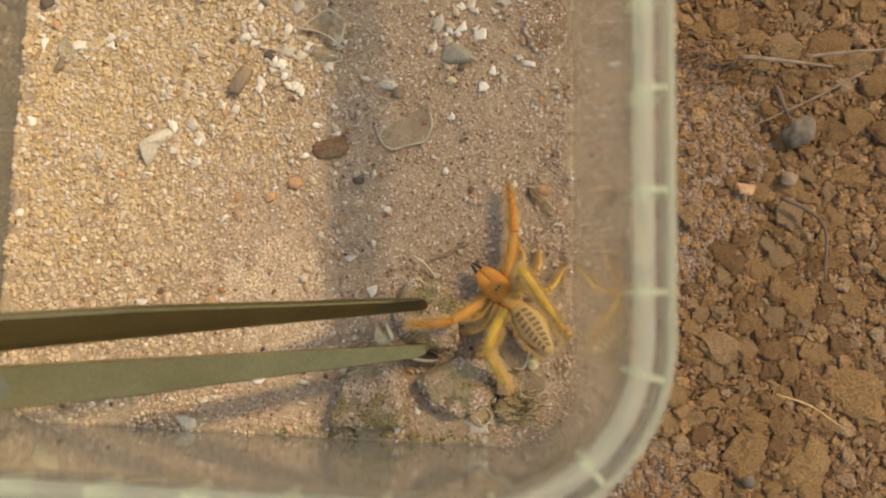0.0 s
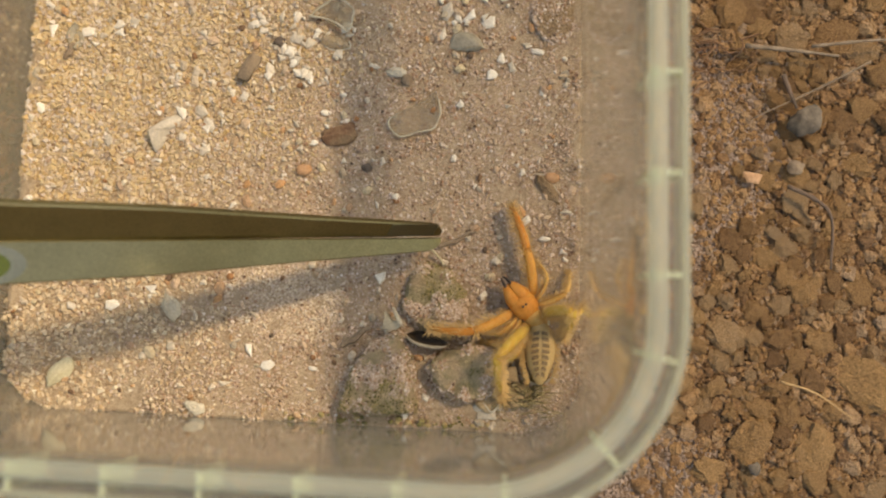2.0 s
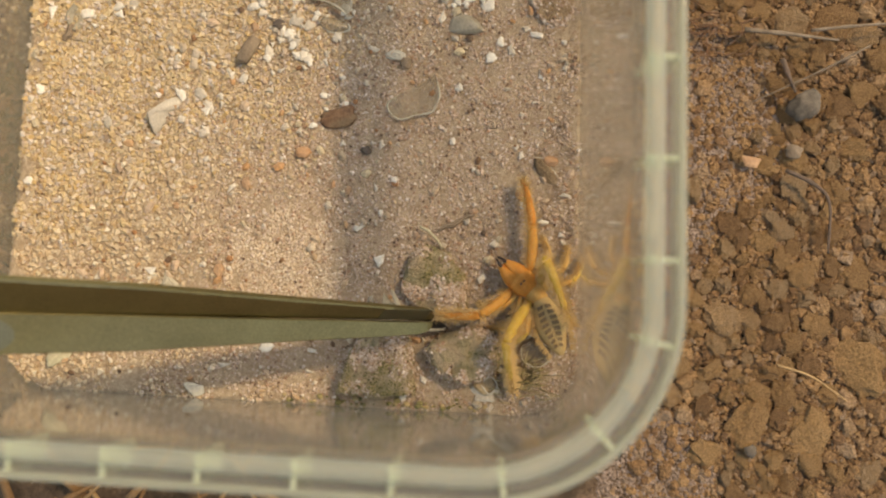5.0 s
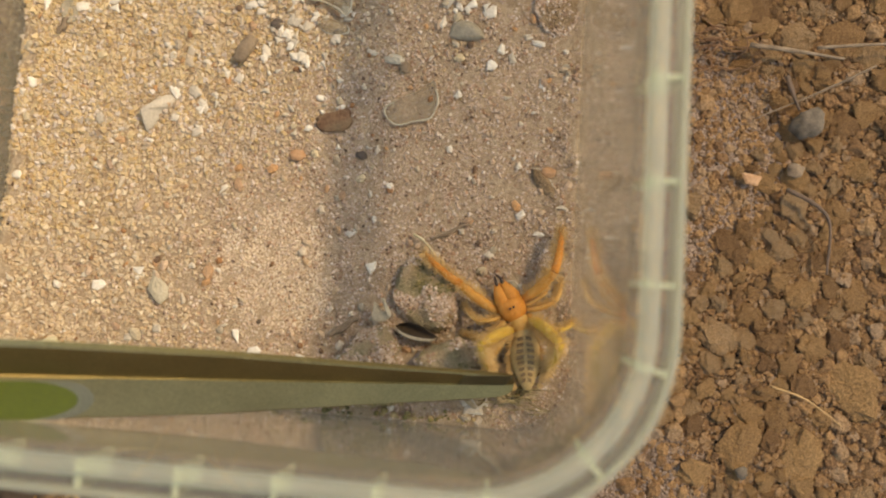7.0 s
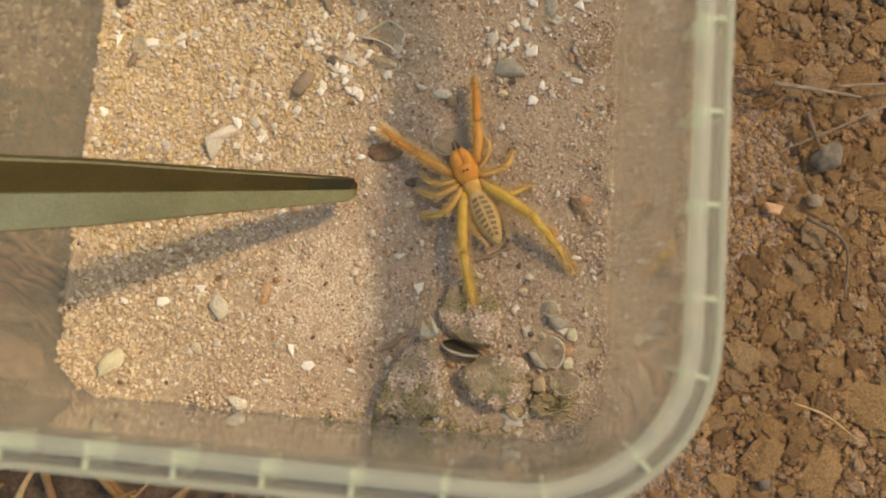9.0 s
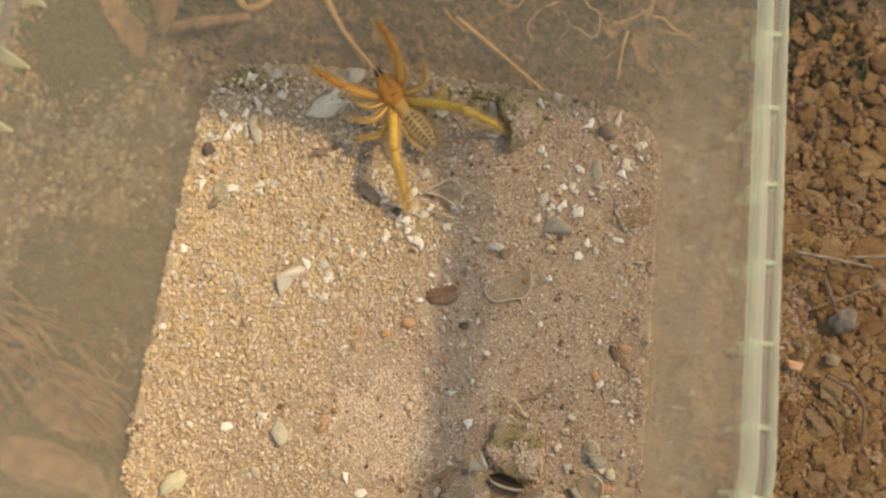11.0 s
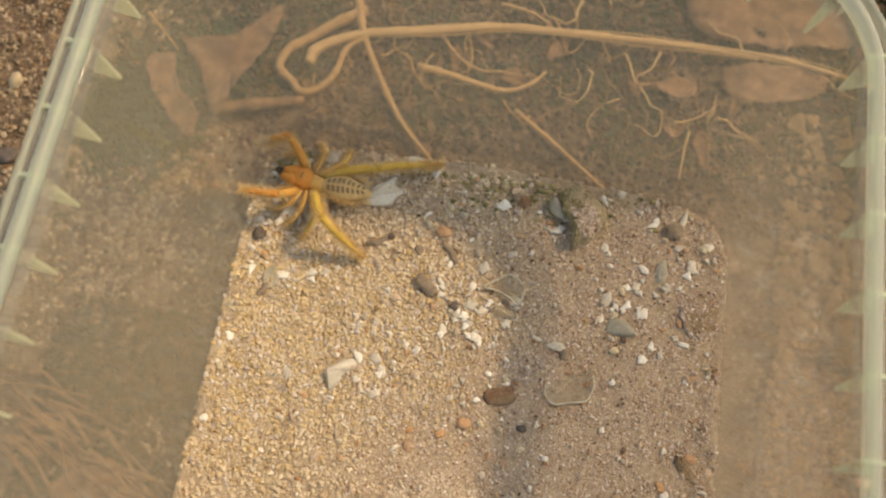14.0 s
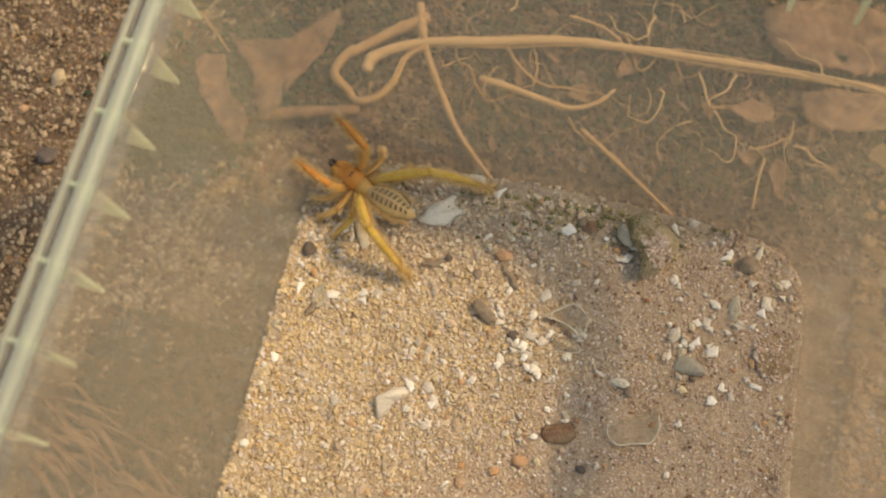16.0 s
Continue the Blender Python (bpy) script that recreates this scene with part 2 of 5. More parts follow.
ORANGE_SKIN = surface("orange_cuticle", [(0.5, 0.19, 0.035), (0.62, 0.28, 0.07)], 500, 3000, 0.55, 0.15, through=0.4, spec=0.22)
PALP_SKIN = surface("palp_cuticle", [(0.547, 0.259, 0.06), (0.684, 0.367, 0.11)], 500, 3000, 0.6, 0.15, through=0.4, spec=0.22)
AMBER_SKIN = surface("amber_cuticle", [(0.502, 0.281, 0.08), (0.638, 0.4, 0.15)], 500, 3000, 0.6, 0.15, through=0.4, spec=0.22)
YELLOW_SKIN = surface("yellow_cuticle", [(0.502, 0.308, 0.05), (0.638, 0.432, 0.12)], 500, 3000, 0.6, 0.15, through=0.4, spec=0.22)
TAN_SKIN = surface("tan_abdomen", [(0.44, 0.3, 0.13), (0.56, 0.4, 0.2)], 500, 3000, 0.6, 0.2, through=0.2, spec=0.22)
BAND_SKIN = surface("brown_band", [(0.16, 0.1, 0.05), (0.27, 0.18, 0.09)], 500, 3000, 0.6, 0.2)
BLACK_SKIN = surface("black_cuticle", [(0.02, 0.012, 0.01), (0.05, 0.025, 0.015)], 500, 3000, 0.3, 0.1)
HAIR = surface("pale_bristle", [(0.57, 0.367, 0.143), (0.661, 0.464, 0.231)], 500, 3000, 0.6, 0.0)
WALL_PLASTIC = plastic("clear_plastic", 1.0, 0.0, 0.138, (1.0, 0.985, 0.95), 0.05, (0.83, 0.725, 0.575), 0.42)
RIM_PLASTIC = plastic("milky_plastic", 1.0, 0.0, 0.3, (0.95, 0.97, 0.9), 0.4, (0.82, 0.82, 0.71), 0.45)
FIN_PLASTIC = plastic("fin_plastic", 1.0, 0.0, 0.75, (0.95, 0.97, 0.9), 0.3, (0.82, 0.85, 0.68), 0.6)
SKIRT_PLASTIC = plastic("skirt_plastic", 1.0, 0.0, 0.17, (0.93, 0.94, 0.88), 0.3, (0.7, 0.7, 0.58), 0.4)
WEB_PLASTIC = plastic("thin_plastic", 1.0, 0.0, 0.08, (0.8, 0.76, 0.78), 0.35, (0.64, 0.62, 0.57))

# ---- ground: one sheet, fine round the box and coarse to the horizon ----
GROUND_Z = -1.5


def ground_height(x, y):
    p = Vector((x, y, 0.0))
    h = 0.16 * noise.noise(p * 0.35) + 0.08 * noise.noise(p * 1.1 + Vector((9, 2, 0))) + 0.045 * noise.noise(p * 3.1)
    inside = -7.6 < x < 8.1 and -6.6 < y < 7.2
    return GROUND_Z + (min(h, 0.0) - 0.12 if inside else h)


fine = list(np.arange(-20, 22.01, 0.24))
far = [25, 32, 45, 80, 160, 400, 1200, 4000, 12000, 40000, 150000, 400000]
xs = [-v for v in far[::-1]] + fine + far
ys = xs
gv = [(x, y, ground_height(x, y) if abs(x) < 21 and abs(y) < 21 else GROUND_Z) for y in ys for x in xs]
gf = [(j * len(xs) + i, j * len(xs) + i + 1, (j + 1) * len(xs) + i + 1, (j + 1) * len(xs) + i) for j in range(len(ys) - 1) for i in range(len(xs) - 1)]
ground = thing("ground", "dry brown cracked soil with clods and straw", "ground", me=mesh_of("ground", gv, gf, SOIL, True), kind="structure")

def crumb_field(name, label, spots, small, large, power, mat, category="soil"):
    """Loose angular crumbs lying on the ground at the spots, all in one mesh."""
    xy = np.array(spots)
    n = len(xy)
    size = small + (large - small) * rng.uniform(size=n) ** power
    base = np.array([(1, 0, 0), (-1, 0, 0), (0, 1, 0), (0, -1, 0), (0, 0, 1), (0, 0, -1)], float)
    tri = np.array([(0, 2, 4), (2, 1, 4), (1, 3, 4), (3, 0, 4), (2, 0, 5), (1, 2, 5), (3, 1, 5), (0, 3, 5)])
    v = base[None] * rng.uniform(0.6, 1.3, (n, 6, 1)) * size[:, None, None] * (1, 1, 0.75)
    a, b = rng.uniform(0, 6.28, n), rng.uniform(-0.7, 0.7, n)
    x, y, z = v[:, :, 0], v[:, :, 1], v[:, :, 2]
    ca, sa, cb, sb = (f[:, None] for f in (np.cos(a), np.sin(a), np.cos(b), np.sin(b)))
    y, z = y * cb - z * sb, y * sb + z * cb
    x, y = x * ca - y * sa, x * sa + y * ca
    high = np.array([ground_height(p, q) for p, q in xy]) + size * 0.25
    v = np.stack([x + xy[:, :1], y + xy[:, 1:], z + high[:, None]], 2).reshape(-1, 3)
    f = (tri[None] + 6 * np.arange(n)[:, None, None]).reshape(-1, 3)
    return thing(name, label, category, me=mesh_of(name, v, f, mat), kind="stuff")


# ---- plastic box ----
BASE = dict(x0=-5.15, x1=6.75, y0=-5.6, y1=5.9, r=1.3)
TOP = dict(x0=-6.62, x1=7.12, y0=-5.38, y1=7.8, r=2.3)
FLOOR_Z, RIM_Z = -1.4, 8.2
SIDES = 14


def bowed(x, y, u):
    """Widens the box towards the front and bulges its back, shaped to fit the camera's view."""
    if y > 0:
        y += (1 - u) * (0.2 - 0.011 * (x - 0.8) ** 2) * min(y / 5.9, 1.0)
    return 0.3 + (x - 0.3) * (1 - 0.0055 * (y - 1.2)), y


def ring(u, grow=0.0):
    """The box's outline at the share u of its height (0: sand level, 1: rim), grown outward by grow."""
    g = {k: BASE[k] + (TOP[k] - BASE[k]) * u for k in BASE}
    x0, x1, y0, y1, r = g["x0"] - grow, g["x1"] + grow, g["y0"] - grow, g["y1"] + grow, max(g["r"] + grow, 0.2)
    pts = []
    for cx, cy, a0 in ((x1 - r, y1 - r, 0), (x0 + r, y1 - r, 90), (x0 + r, y0 + r, 180), (x1 - r, y0 + r, 270)):
        for k in range(SIDES + 1):
            a = radians(a0 + 90 * k / SIDES)
            pts.append((cx + r * math.cos(a), cy + r * math.sin(a)))
    # Even steps along the straight sides as well.
    out = []
    for i, p in enumerate(pts):
        q = pts[(i + 1) % len(pts)]
        out.append(p)
        d = math.dist(p, q)
        if d > 1.0:
            steps = 12
            out += [(p[0] + (q[0] - p[0]) * s / steps, p[1] + (q[1] - p[1]) * s / steps) for s in range(1, steps)]
    return [bowed(x, y, u) for x, y in out]


def loft(levels, closed=False):
    """Faces between rings given as (outline, z)."""
    n = len(levels[0][0])
    verts = [(x, y, z) for outline, z in levels for x, y in outline]
    faces = []
    rows = len(levels)
    for j in range(rows if closed else rows - 1):
        for i in range(n):
            a, b = j * n + i, j * n + (i + 1) % n
            c, d = ((j + 1) % rows) * n + (i + 1) % n, ((j + 1) % rows) * n + i
            faces.append((a, b, c, d))
    return verts, faces


box = thing("plastic_box", "clear plastic box with milky ribbed rim, half filled with sand", "box")
heights = [FLOOR_Z, 0.0, 2.0, 4.0, 6.0, 7.4, RIM_Z]
inner = [(ring(z / RIM_Z), z) for z in heights]
outer = [(ring(z / RIM_Z, 0.09), z) for z in heights]
part("wall", mesh_of("wall", *loft(outer + inner[::-1], True), WALL_PLASTIC, True), box, label="clear slightly hazy plastic wall")
n_ring = len(inner[0][0])
part("bottom", mesh_of("bottom", [(x, y, FLOOR_Z) for x, y in ring(FLOOR_Z / RIM_Z, 0.09)] + [(x, y, FLOOR_Z - 0.08) for x, y in ring(FLOOR_Z / RIM_Z, 0.09)],
     [tuple(range(n_ring)), tuple(range(n_ring, 2 * n_ring))[::-1]] + [(i, i + n_ring, (i + 1) % n_ring + n_ring, (i + 1) % n_ring) for i in range(n_ring)], WALL_PLASTIC), box)


def rim_ring(g0, g1, z0, z1, lip=0.03):
    return loft([(ring(1, g0), z0), (ring(1, g0), z1 - lip), (ring(1, g0 + lip), z1), (ring(1, g1 - lip), z1), (ring(1, g1), z1 - lip), (ring(1, g1), z0)], True)


part("rim_bead", mesh_of("rim_bead", *rim_ring(0.06, 0.32, RIM_Z - 0.04, RIM_Z + 0.22, 0.08), RIM_PLASTIC, True), box, label="milky greenish rim bead")
part("rim_web", mesh_of("rim_web", *rim_ring(0.3, 0.52, RIM_Z - 0.1, RIM_Z - 0.04, 0.01), WEB_PLASTIC, True), box, label="thin see-through rim channel")
lip_v, lip_f = rim_ring(0.53, 0.6, RIM_Z - 0.84, RIM_Z - 0.14)
lip_v = [(x, y, z + (0.07 * noise.noise(Vector((x, y, 3.0)) * 1.1) if z < RIM_Z - 0.7 else 0.0)) for x, y, z in lip_v]
part("rim_skirt", mesh_of("rim_skirt", lip_v, lip_f, SKIRT_PLASTIC, True), box, label="thin hazy skirt hanging from the rim")
part("rim_lip", mesh_of("rim_lip", *rim_ring(0.5, 0.62, RIM_Z - 0.16, RIM_Z + 0.06), RIM_PLASTIC, True), box, label="milky outer lip")
edge_v, edge_f = rim_ring(0.515, 0.615, RIM_Z - 0.89, RIM_Z - 0.83, 0.02)
edge_v = [(x, y, z + 0.07 * noise.noise(Vector((x, y, 3.0)) * 1.1)) for x, y, z in edge_v]
part("skirt_edge", mesh_of("skirt_edge", edge_v, edge_f, FIN_PLASTIC, True), box, label="pale rounded lower edge of the skirt")


def stations():
    """Places of the stiffening fins along the rim: the point on the wall's top and the way outward."""
    g = TOP
    out = [(g["x0"], 5.25 - 1.3 * k, 180) for k in range(7)] + [(g["x1"], -1.1 + 1.39 * k, 0) for k in range(-1, 5)]
    out += [(-3.9 + 1.32 * k, g["y1"], 90) for k in range(7)] + [(-3.9 + 1.3 * k, g["y0"], 270) for k in range(7)]
    for sx, sy, a0 in ((1, 1, 0), (0, 1, 90), (0, 0, 180), (1, 0, 270)):
        cx, cy = (g["x1"] - g["r"] if sx else g["x0"] + g["r"]), (g["y1"] - g["r"] if sy else g["y0"] + g["r"])
        out += [(cx + g["r"] * math.cos(radians(a0 + w)), cy + g["r"] * math.sin(radians(a0 + w)), a0 + w) for w in (12, 45, 78)]
    return [(*bowed(x, y, 1), a) for x, y, a in out]


for x, y, turn in stations():
    # A thin upright plate between the wall and the skirt; its pointed foot follows the wall's slope.
    ox, oy = math.cos(radians(turn)), math.sin(radians(turn))
    slope = (0.18 if ox < 0 else 0.045) * ox ** 2 + (0.232 if oy > 0 else -0.027) * oy ** 2
    side = [(0.1, 0.02), (0.53, 0.02), (0.53, -0.84), (0.5 - slope * 1.25, -1.18), (0.1 - slope * 1.32, -1.32)]
    verts = [(u, v, w) for v in (-0.035, 0.035) for u, w in side]
    part("fin", mesh_of("fin", verts, [(0, 1, 2, 3, 4), (9, 8, 7, 6, 5)] + [(i, i + 5, (i + 1) % 5 + 5, (i + 1) % 5) for i in range(5)], FIN_PLASTIC), box, at(x, y, RIM_Z, 0, 0, turn))

# ---- sand bed ----
def sand_height(x, y):
    p = Vector((x, y, 0.3))
    near_wall = max(0.0, 1 - min(x - BASE["x0"], BASE["x1"] - x, y - BASE["y0"], BASE["y1"] - y) / 0.5)
    return 0.1 * noise.noise(p * 0.5) + 0.06 * noise.noise(p * 1.7) + 0.025 * noise.noise(p * 4.5) + near_wall * 0.16 * noise.noise(p * 2.3 + Vector((3, 8, 0))) - 0.03


def inside_box(x, y, margin=0.05):
    g = BASE
    if y > 0:
        y -= (0.2 - 0.011 * (x - 0.8) ** 2) * min(y / 5.9, 1.0)
    x = 0.3 + (x - 0.3) / (1 - 0.0055 * (y - 1.2))
    x0, x1, y0, y1, r = g["x0"] + margin, g["x1"] - margin, g["y0"] + margin, g["y1"] - margin, g["r"]
    if not (x0 < x < x1 and y0 < y < y1):
        return False
    dx, dy = max(x0 + r - x, x - x1 + r, 0), max(y0 + r - y, y - y1 + r, 0)
    return dx * dx + dy * dy < r * r


edge = ring(0, 0.01)
centre = Vector((0.8, 0.15))
rings = [0.02] + list(np.linspace(0.04, 1.0, 60))
sv = [((1 - s) * centre.x + s * x, (1 - s) * centre.y + s * y) for s in rings for x, y in edge]
sv = [(x, y, sand_height(x, y)) for x, y in sv]
m = len(edge)
sf = [(j * m + i, j * m + (i + 1) % m, (j + 1) * m + (i + 1) % m, (j + 1) * m + i) for j in range(len(rings) - 1) for i in range(m)]
sf.append(tuple(range(m))[::-1])
low = len(sv)
sv += [(x, y, FLOOR_Z + 0.02) for x, y in ring(FLOOR_Z / RIM_Z, -0.04)]
last = (len(rings) - 1) * m
sf += [(last + i, last + (i + 1) % m, low + (i + 1) % m, low + i) for i in range(m)]
sf.append(tuple(range(low, low + m)))
sand = thing("sand", "yellow and pinkish coarse shell sand filling the box", "sand", me=mesh_of("sand", sv, sf, SAND_BED, True), kind="stuff")


def grains(name, count, size_of, keep, mat, label):
    """Loose grains lying on the bed, all in one mesh."""
    base = np.array([(1, 0, 0), (-1, 0, 0), (0, 1, 0), (0, -1, 0), (0, 0, 1), (0, 0, -1)], float)
    tri = np.array([(0, 2, 4), (2, 1, 4), (1, 3, 4), (3, 0, 4), (2, 0, 5), (1, 2, 5), (3, 1, 5), (0, 3, 5)])
    verts, faces, k = [], [], 0
    while k < count:
        x, y = rng.uniform(BASE["x0"] - 0.25, BASE["x1"] + 0.25), rng.uniform(BASE["y0"], BASE["y1"] + 0.25)
        if not inside_box(x, y, -0.03) or not keep(x, y):
            continue
        s = size_of(x, y) * (0.55 + 1.25 * rng.uniform() ** 2.6)
        turn = np.array(Euler(rng.uniform(0, 6.28, 3)).to_matrix())
        v = (base * rng.uniform(0.65, 1.25, (6, 1)) * s * (1, rng.uniform(0.7, 1), 0.8)) @ turn.T
        v += (x, y, sand_height(x, y) + s * rng.uniform(-0.45, 0.25))
        verts.append(v)
        faces.append(tri + 6 * k)
        k += 1
    return thing(name, label, "sand", me=mesh_of(name, np.concatenate(verts), np.concatenate(faces), mat), kind="stuff")


def coarse_share(x, y):
    """How coarse and yellow the sand is: most along the box's far-left half."""
    p = 0.5 - (x - 0.8) * 0.18 + 0.07 * (y - 1.0) + 0.35 * noise.noise(Vector((x, y, 1.0)) * 0.5)
    return min(max(p, 0.0), 1.0)


def fine_patch(x, y):
    """A smooth patch of pale fine sand among the coarser."""
    return 1.0 - ((x - 0.75) / 1.15) ** 2 - ((y + 2.75) / 1.3) ** 2 + 0.7 * noise.noise(Vector((x, y, 6.0)) * 1.3) > rng.uniform(-0.1, 0.3)


def yellow(x, y):
    """Whether a coarse grain here is one of the yellow ones, which lie towards the back."""
    return rng.uniform() < 0.78 - 0.07 * (y - 1.2) ** 2 - 0.12 * (x + 2.6) + 0.4 * noise.noise(Vector((x, y, 8.0)) * 0.6)


def coarse(x, y):
    return rng.uniform() < coarse_share(x, y) + 0.05 and not fine_patch(x, y)


grains("yellow_sand_grains", 19000, lambda x, y: 0.033 + 0.03 * coarse_share(x, y), lambda x, y: coarse(x, y) and yellow(x, y), GRAIN_WARM, "coarse yellow quartz sand grains")
grains("cream_sand_grains", 15000, lambda x, y: 0.033 + 0.03 * coarse_share(x, y), lambda x, y: coarse(x, y) and not yellow(x, y), GRAIN_CREAM, "coarse cream sand and shell grains")
grains("fine_sand_grains", 46000, lambda x, y: 0.035, lambda x, y: rng.uniform() > coarse_share(x, y) - 0.25, GRAIN_FINE, "fine pinkish grey sand grains")
grains("pale_sand_grains", 9000, lambda x, y: 0.026, fine_patch, GRAIN_PALE, "patch of pale fine sand grains")


# ---- shells, pebbles and rocks on the sand ----
def chip_mesh(seed, a, b):
    """A flat broken flake with an uneven, angular outline and bevelled edge."""
    g = np.random.default_rng(seed)
    n = int(g.integers(3, 7))
    ang = np.sort(g.uniform(0, 1, n) * 0.5 + np.arange(n)) / n * 2 * np.pi
    rad = g.uniform(0.55, 1.3, n)
    xy = np.stack([np.cos(ang) * rad * a / 2, np.sin(ang) * rad * b / 2], 1)
    t = 0.014
    bow = lambda s: 0.03 * (1 - s)
    verts = [(x, y, -t) for x, y in xy] + [(x, y, t * 0.4) for x, y in xy] + [(x * 0.7, y * 0.7, t + bow(0.5)) for x, y in xy] + [(0, 0, t + 0.03)]
    faces = [tuple(range(n))[::-1]] + [(i, (i + 1) % n, n + (i + 1) % n, n + i) for i in range(n)]
    faces += [(n + i, n + (i + 1) % n, 2 * n + (i + 1) % n, 2 * n + i) for i in range(n)] + [(2 * n + i, 2 * n + (i + 1) % n, 3 * n) for i in range(n)]
    return verts, faces


def cup_mesh(seed, a, b, depth, down=False):
    """A piece of a bivalve: a thin curved shell with growth ridges and a broken edge."""
    g = np.random.default_rng(seed)
    na, nr = 28, 7
    verts, faces = [], []
    cut = g.uniform(0.93, 1.05, na)
    for _ in range(int(g.integers(1, 4))):
        aim, far = g.uniform(0, 6.28), g.uniform(0.45, 0.8)
        for i in range(na):
            c = math.cos(2 * math.pi * i / na - aim)
            if c > 0.05:
                cut[i] = min(cut[i], far / c * g.uniform(0.96, 1.04))
    for side in (0, 1):
        for j in range(nr):
            r = (j + 0.3) / (nr - 0.7)
            for i in range(na):
                w = 2 * math.pi * i / na
                rr = r * cut[i] * (1 - 0.22 * max(0, math.sin(w)) * abs(math.cos(w)))
                z = depth * rr * rr + 0.012 * math.sin(r * 28) - side * 0.03
                if down:
                    z = depth - depth * rr * rr + 0.012 * math.sin(r * 28) - side * 0.03
                verts.append((a / 2 * rr * math.cos(w), b / 2 * rr * math.sin(w), z))
    base = na * nr
    for j in range(nr - 1):
        for i in range(na):
            q = (j * na + i, j * na + (i + 1) % na, (j + 1) * na + (i + 1) % na, (j + 1) * na + i)
            faces.append(q)
            faces.append(tuple(k + base for k in q[::-1]))
    o = (nr - 1) * na
    faces += [(o + i, o + (i + 1) % na, base + o + (i + 1) % na, base + o + i) for i in range(na)]
    faces += [tuple(range(na))[::-1], tuple(range(base, base + na))]
    return verts, faces


def valve(outline, depth, dome, seed):
    """One half of a bivalve over an outline: growth lines spread from the beak at its first point."""
    loop = spline([Vector((x, y, 0)) for x, y in outline] + [Vector((*outline[0], 0))], 5)[:-1]
    loop = [p + 0.02 * Vector((noise.noise(p * 6 + Vector((seed, 0, 0))), noise.noise(p * 6 + Vector((0, seed, 0))), 0)) for p in loop]
    c = sum(loop, Vector()) / len(loop)
    beak = loop[0].lerp(c, 0.3)
    n, rows = len(loop), 9
    verts, faces = [], []
    for side in (0, 1):
        for j in range(rows):
            s = (j + 0.2) / (rows - 0.8)
            for p in loop:
                q = beak.lerp(p, s)
                h = (1 - s * s if dome else s * s) * depth + 0.012 * math.sin(s * 30) + 0.02 * noise.noise(q * 4 + Vector((seed, 1, 2)))
                verts.append((q.x, q.y, h - side * 0.025))
    base = n * rows
    for j in range(rows - 1):
        for i in range(n):
            q = (j * n + i, j * n + (i + 1) % n, (j + 1) * n + (i + 1) % n, (j + 1) * n + i)
            faces += [q, tuple(k + base for k in q[::-1])]
    o = (rows - 1) * n
    faces += [(o + i, o + (i + 1) % n, base + o + (i + 1) % n, base + o + i) for i in range(n)]
    faces += [tuple(range(n))[::-1], tuple(range(base, base + n))]
    return verts, faces, [Vector(verts[o + i]) for i in range(n)]


def crust(ob, geo, count, size, mat, label, keep=lambda v: True):
    """Sand grains stuck on a rock, as one part of it."""
    base = np.array([(1, 0, 0), (-1, 0, 0), (0, 1, 0), (0, -1, 0), (0, 0, 1), (0, 0, -1)], float)
    tri = np.array([(0, 2, 4), (2, 1, 4), (1, 3, 4), (3, 0, 4), (2, 0, 5), (1, 2, 5), (3, 1, 5), (0, 3, 5)])
    pts, verts, faces = [Vector(p) for p in geo[0]], [], []
    for _ in range(count):
        f = geo[1][int(rng.integers(len(geo[1])))]
        w = rng.dirichlet((1, 1, 1))
        p = pts[f[0]] * w[0] + pts[f[1]] * w[1] + pts[f[2]] * w[2]
        if not keep(p):
            continue
        s = size * (0.5 + 1.1 * rng.uniform() ** 2)
        verts.append((base * rng.uniform(0.65, 1.25, (6, 1)) * s) @ np.array(Euler(rng.uniform(0, 6.28, 3)).to_matrix()).T + np.array(p))
        faces.append(tri + 6 * len(faces))
    me = mesh_of("sand_crust", np.concatenate(verts), np.concatenate(faces), mat)
    return tagged(part("sand_crust", me, ob), label, kind="stuff")


CLEAR_SHELL = plastic("glassy_shell", 1.0, 0.0, 0.2, (0.95, 0.92, 0.86), 0.35, (0.62, 0.55, 0.44))
KINDS = {
    "chip": ("shell_fragment", "small white broken shell flake lying on sand", "shell"),
    "shell": ("seashell", "cream curved half seashell lying on sand", "shell"),
    "clam": ("clam_shell", "gaping clam shell, inside painted shade-dark, with pale edge between rocks", "shell"),
    "stone": ("stone", "dark reddish-brown angular stone on sand", "stone"),
    "rockB": ("rock", "low brown pitted rock half buried in sand", "rock"),
    "pale": ("pebble", "smooth oval cream pebble on sand", "pebble"),
    "dark": ("pebble", "small dark grey pebble on sand", "pebble"),
    "brown": ("pebble", "small rounded brown pebble on sand", "pebble"),
    "orange": ("pebble", "small rounded orange pebble on sand", "pebble"),
    "stick": ("wood_splinter", "dark reddish-brown splinter of wood", "splinter"),
}
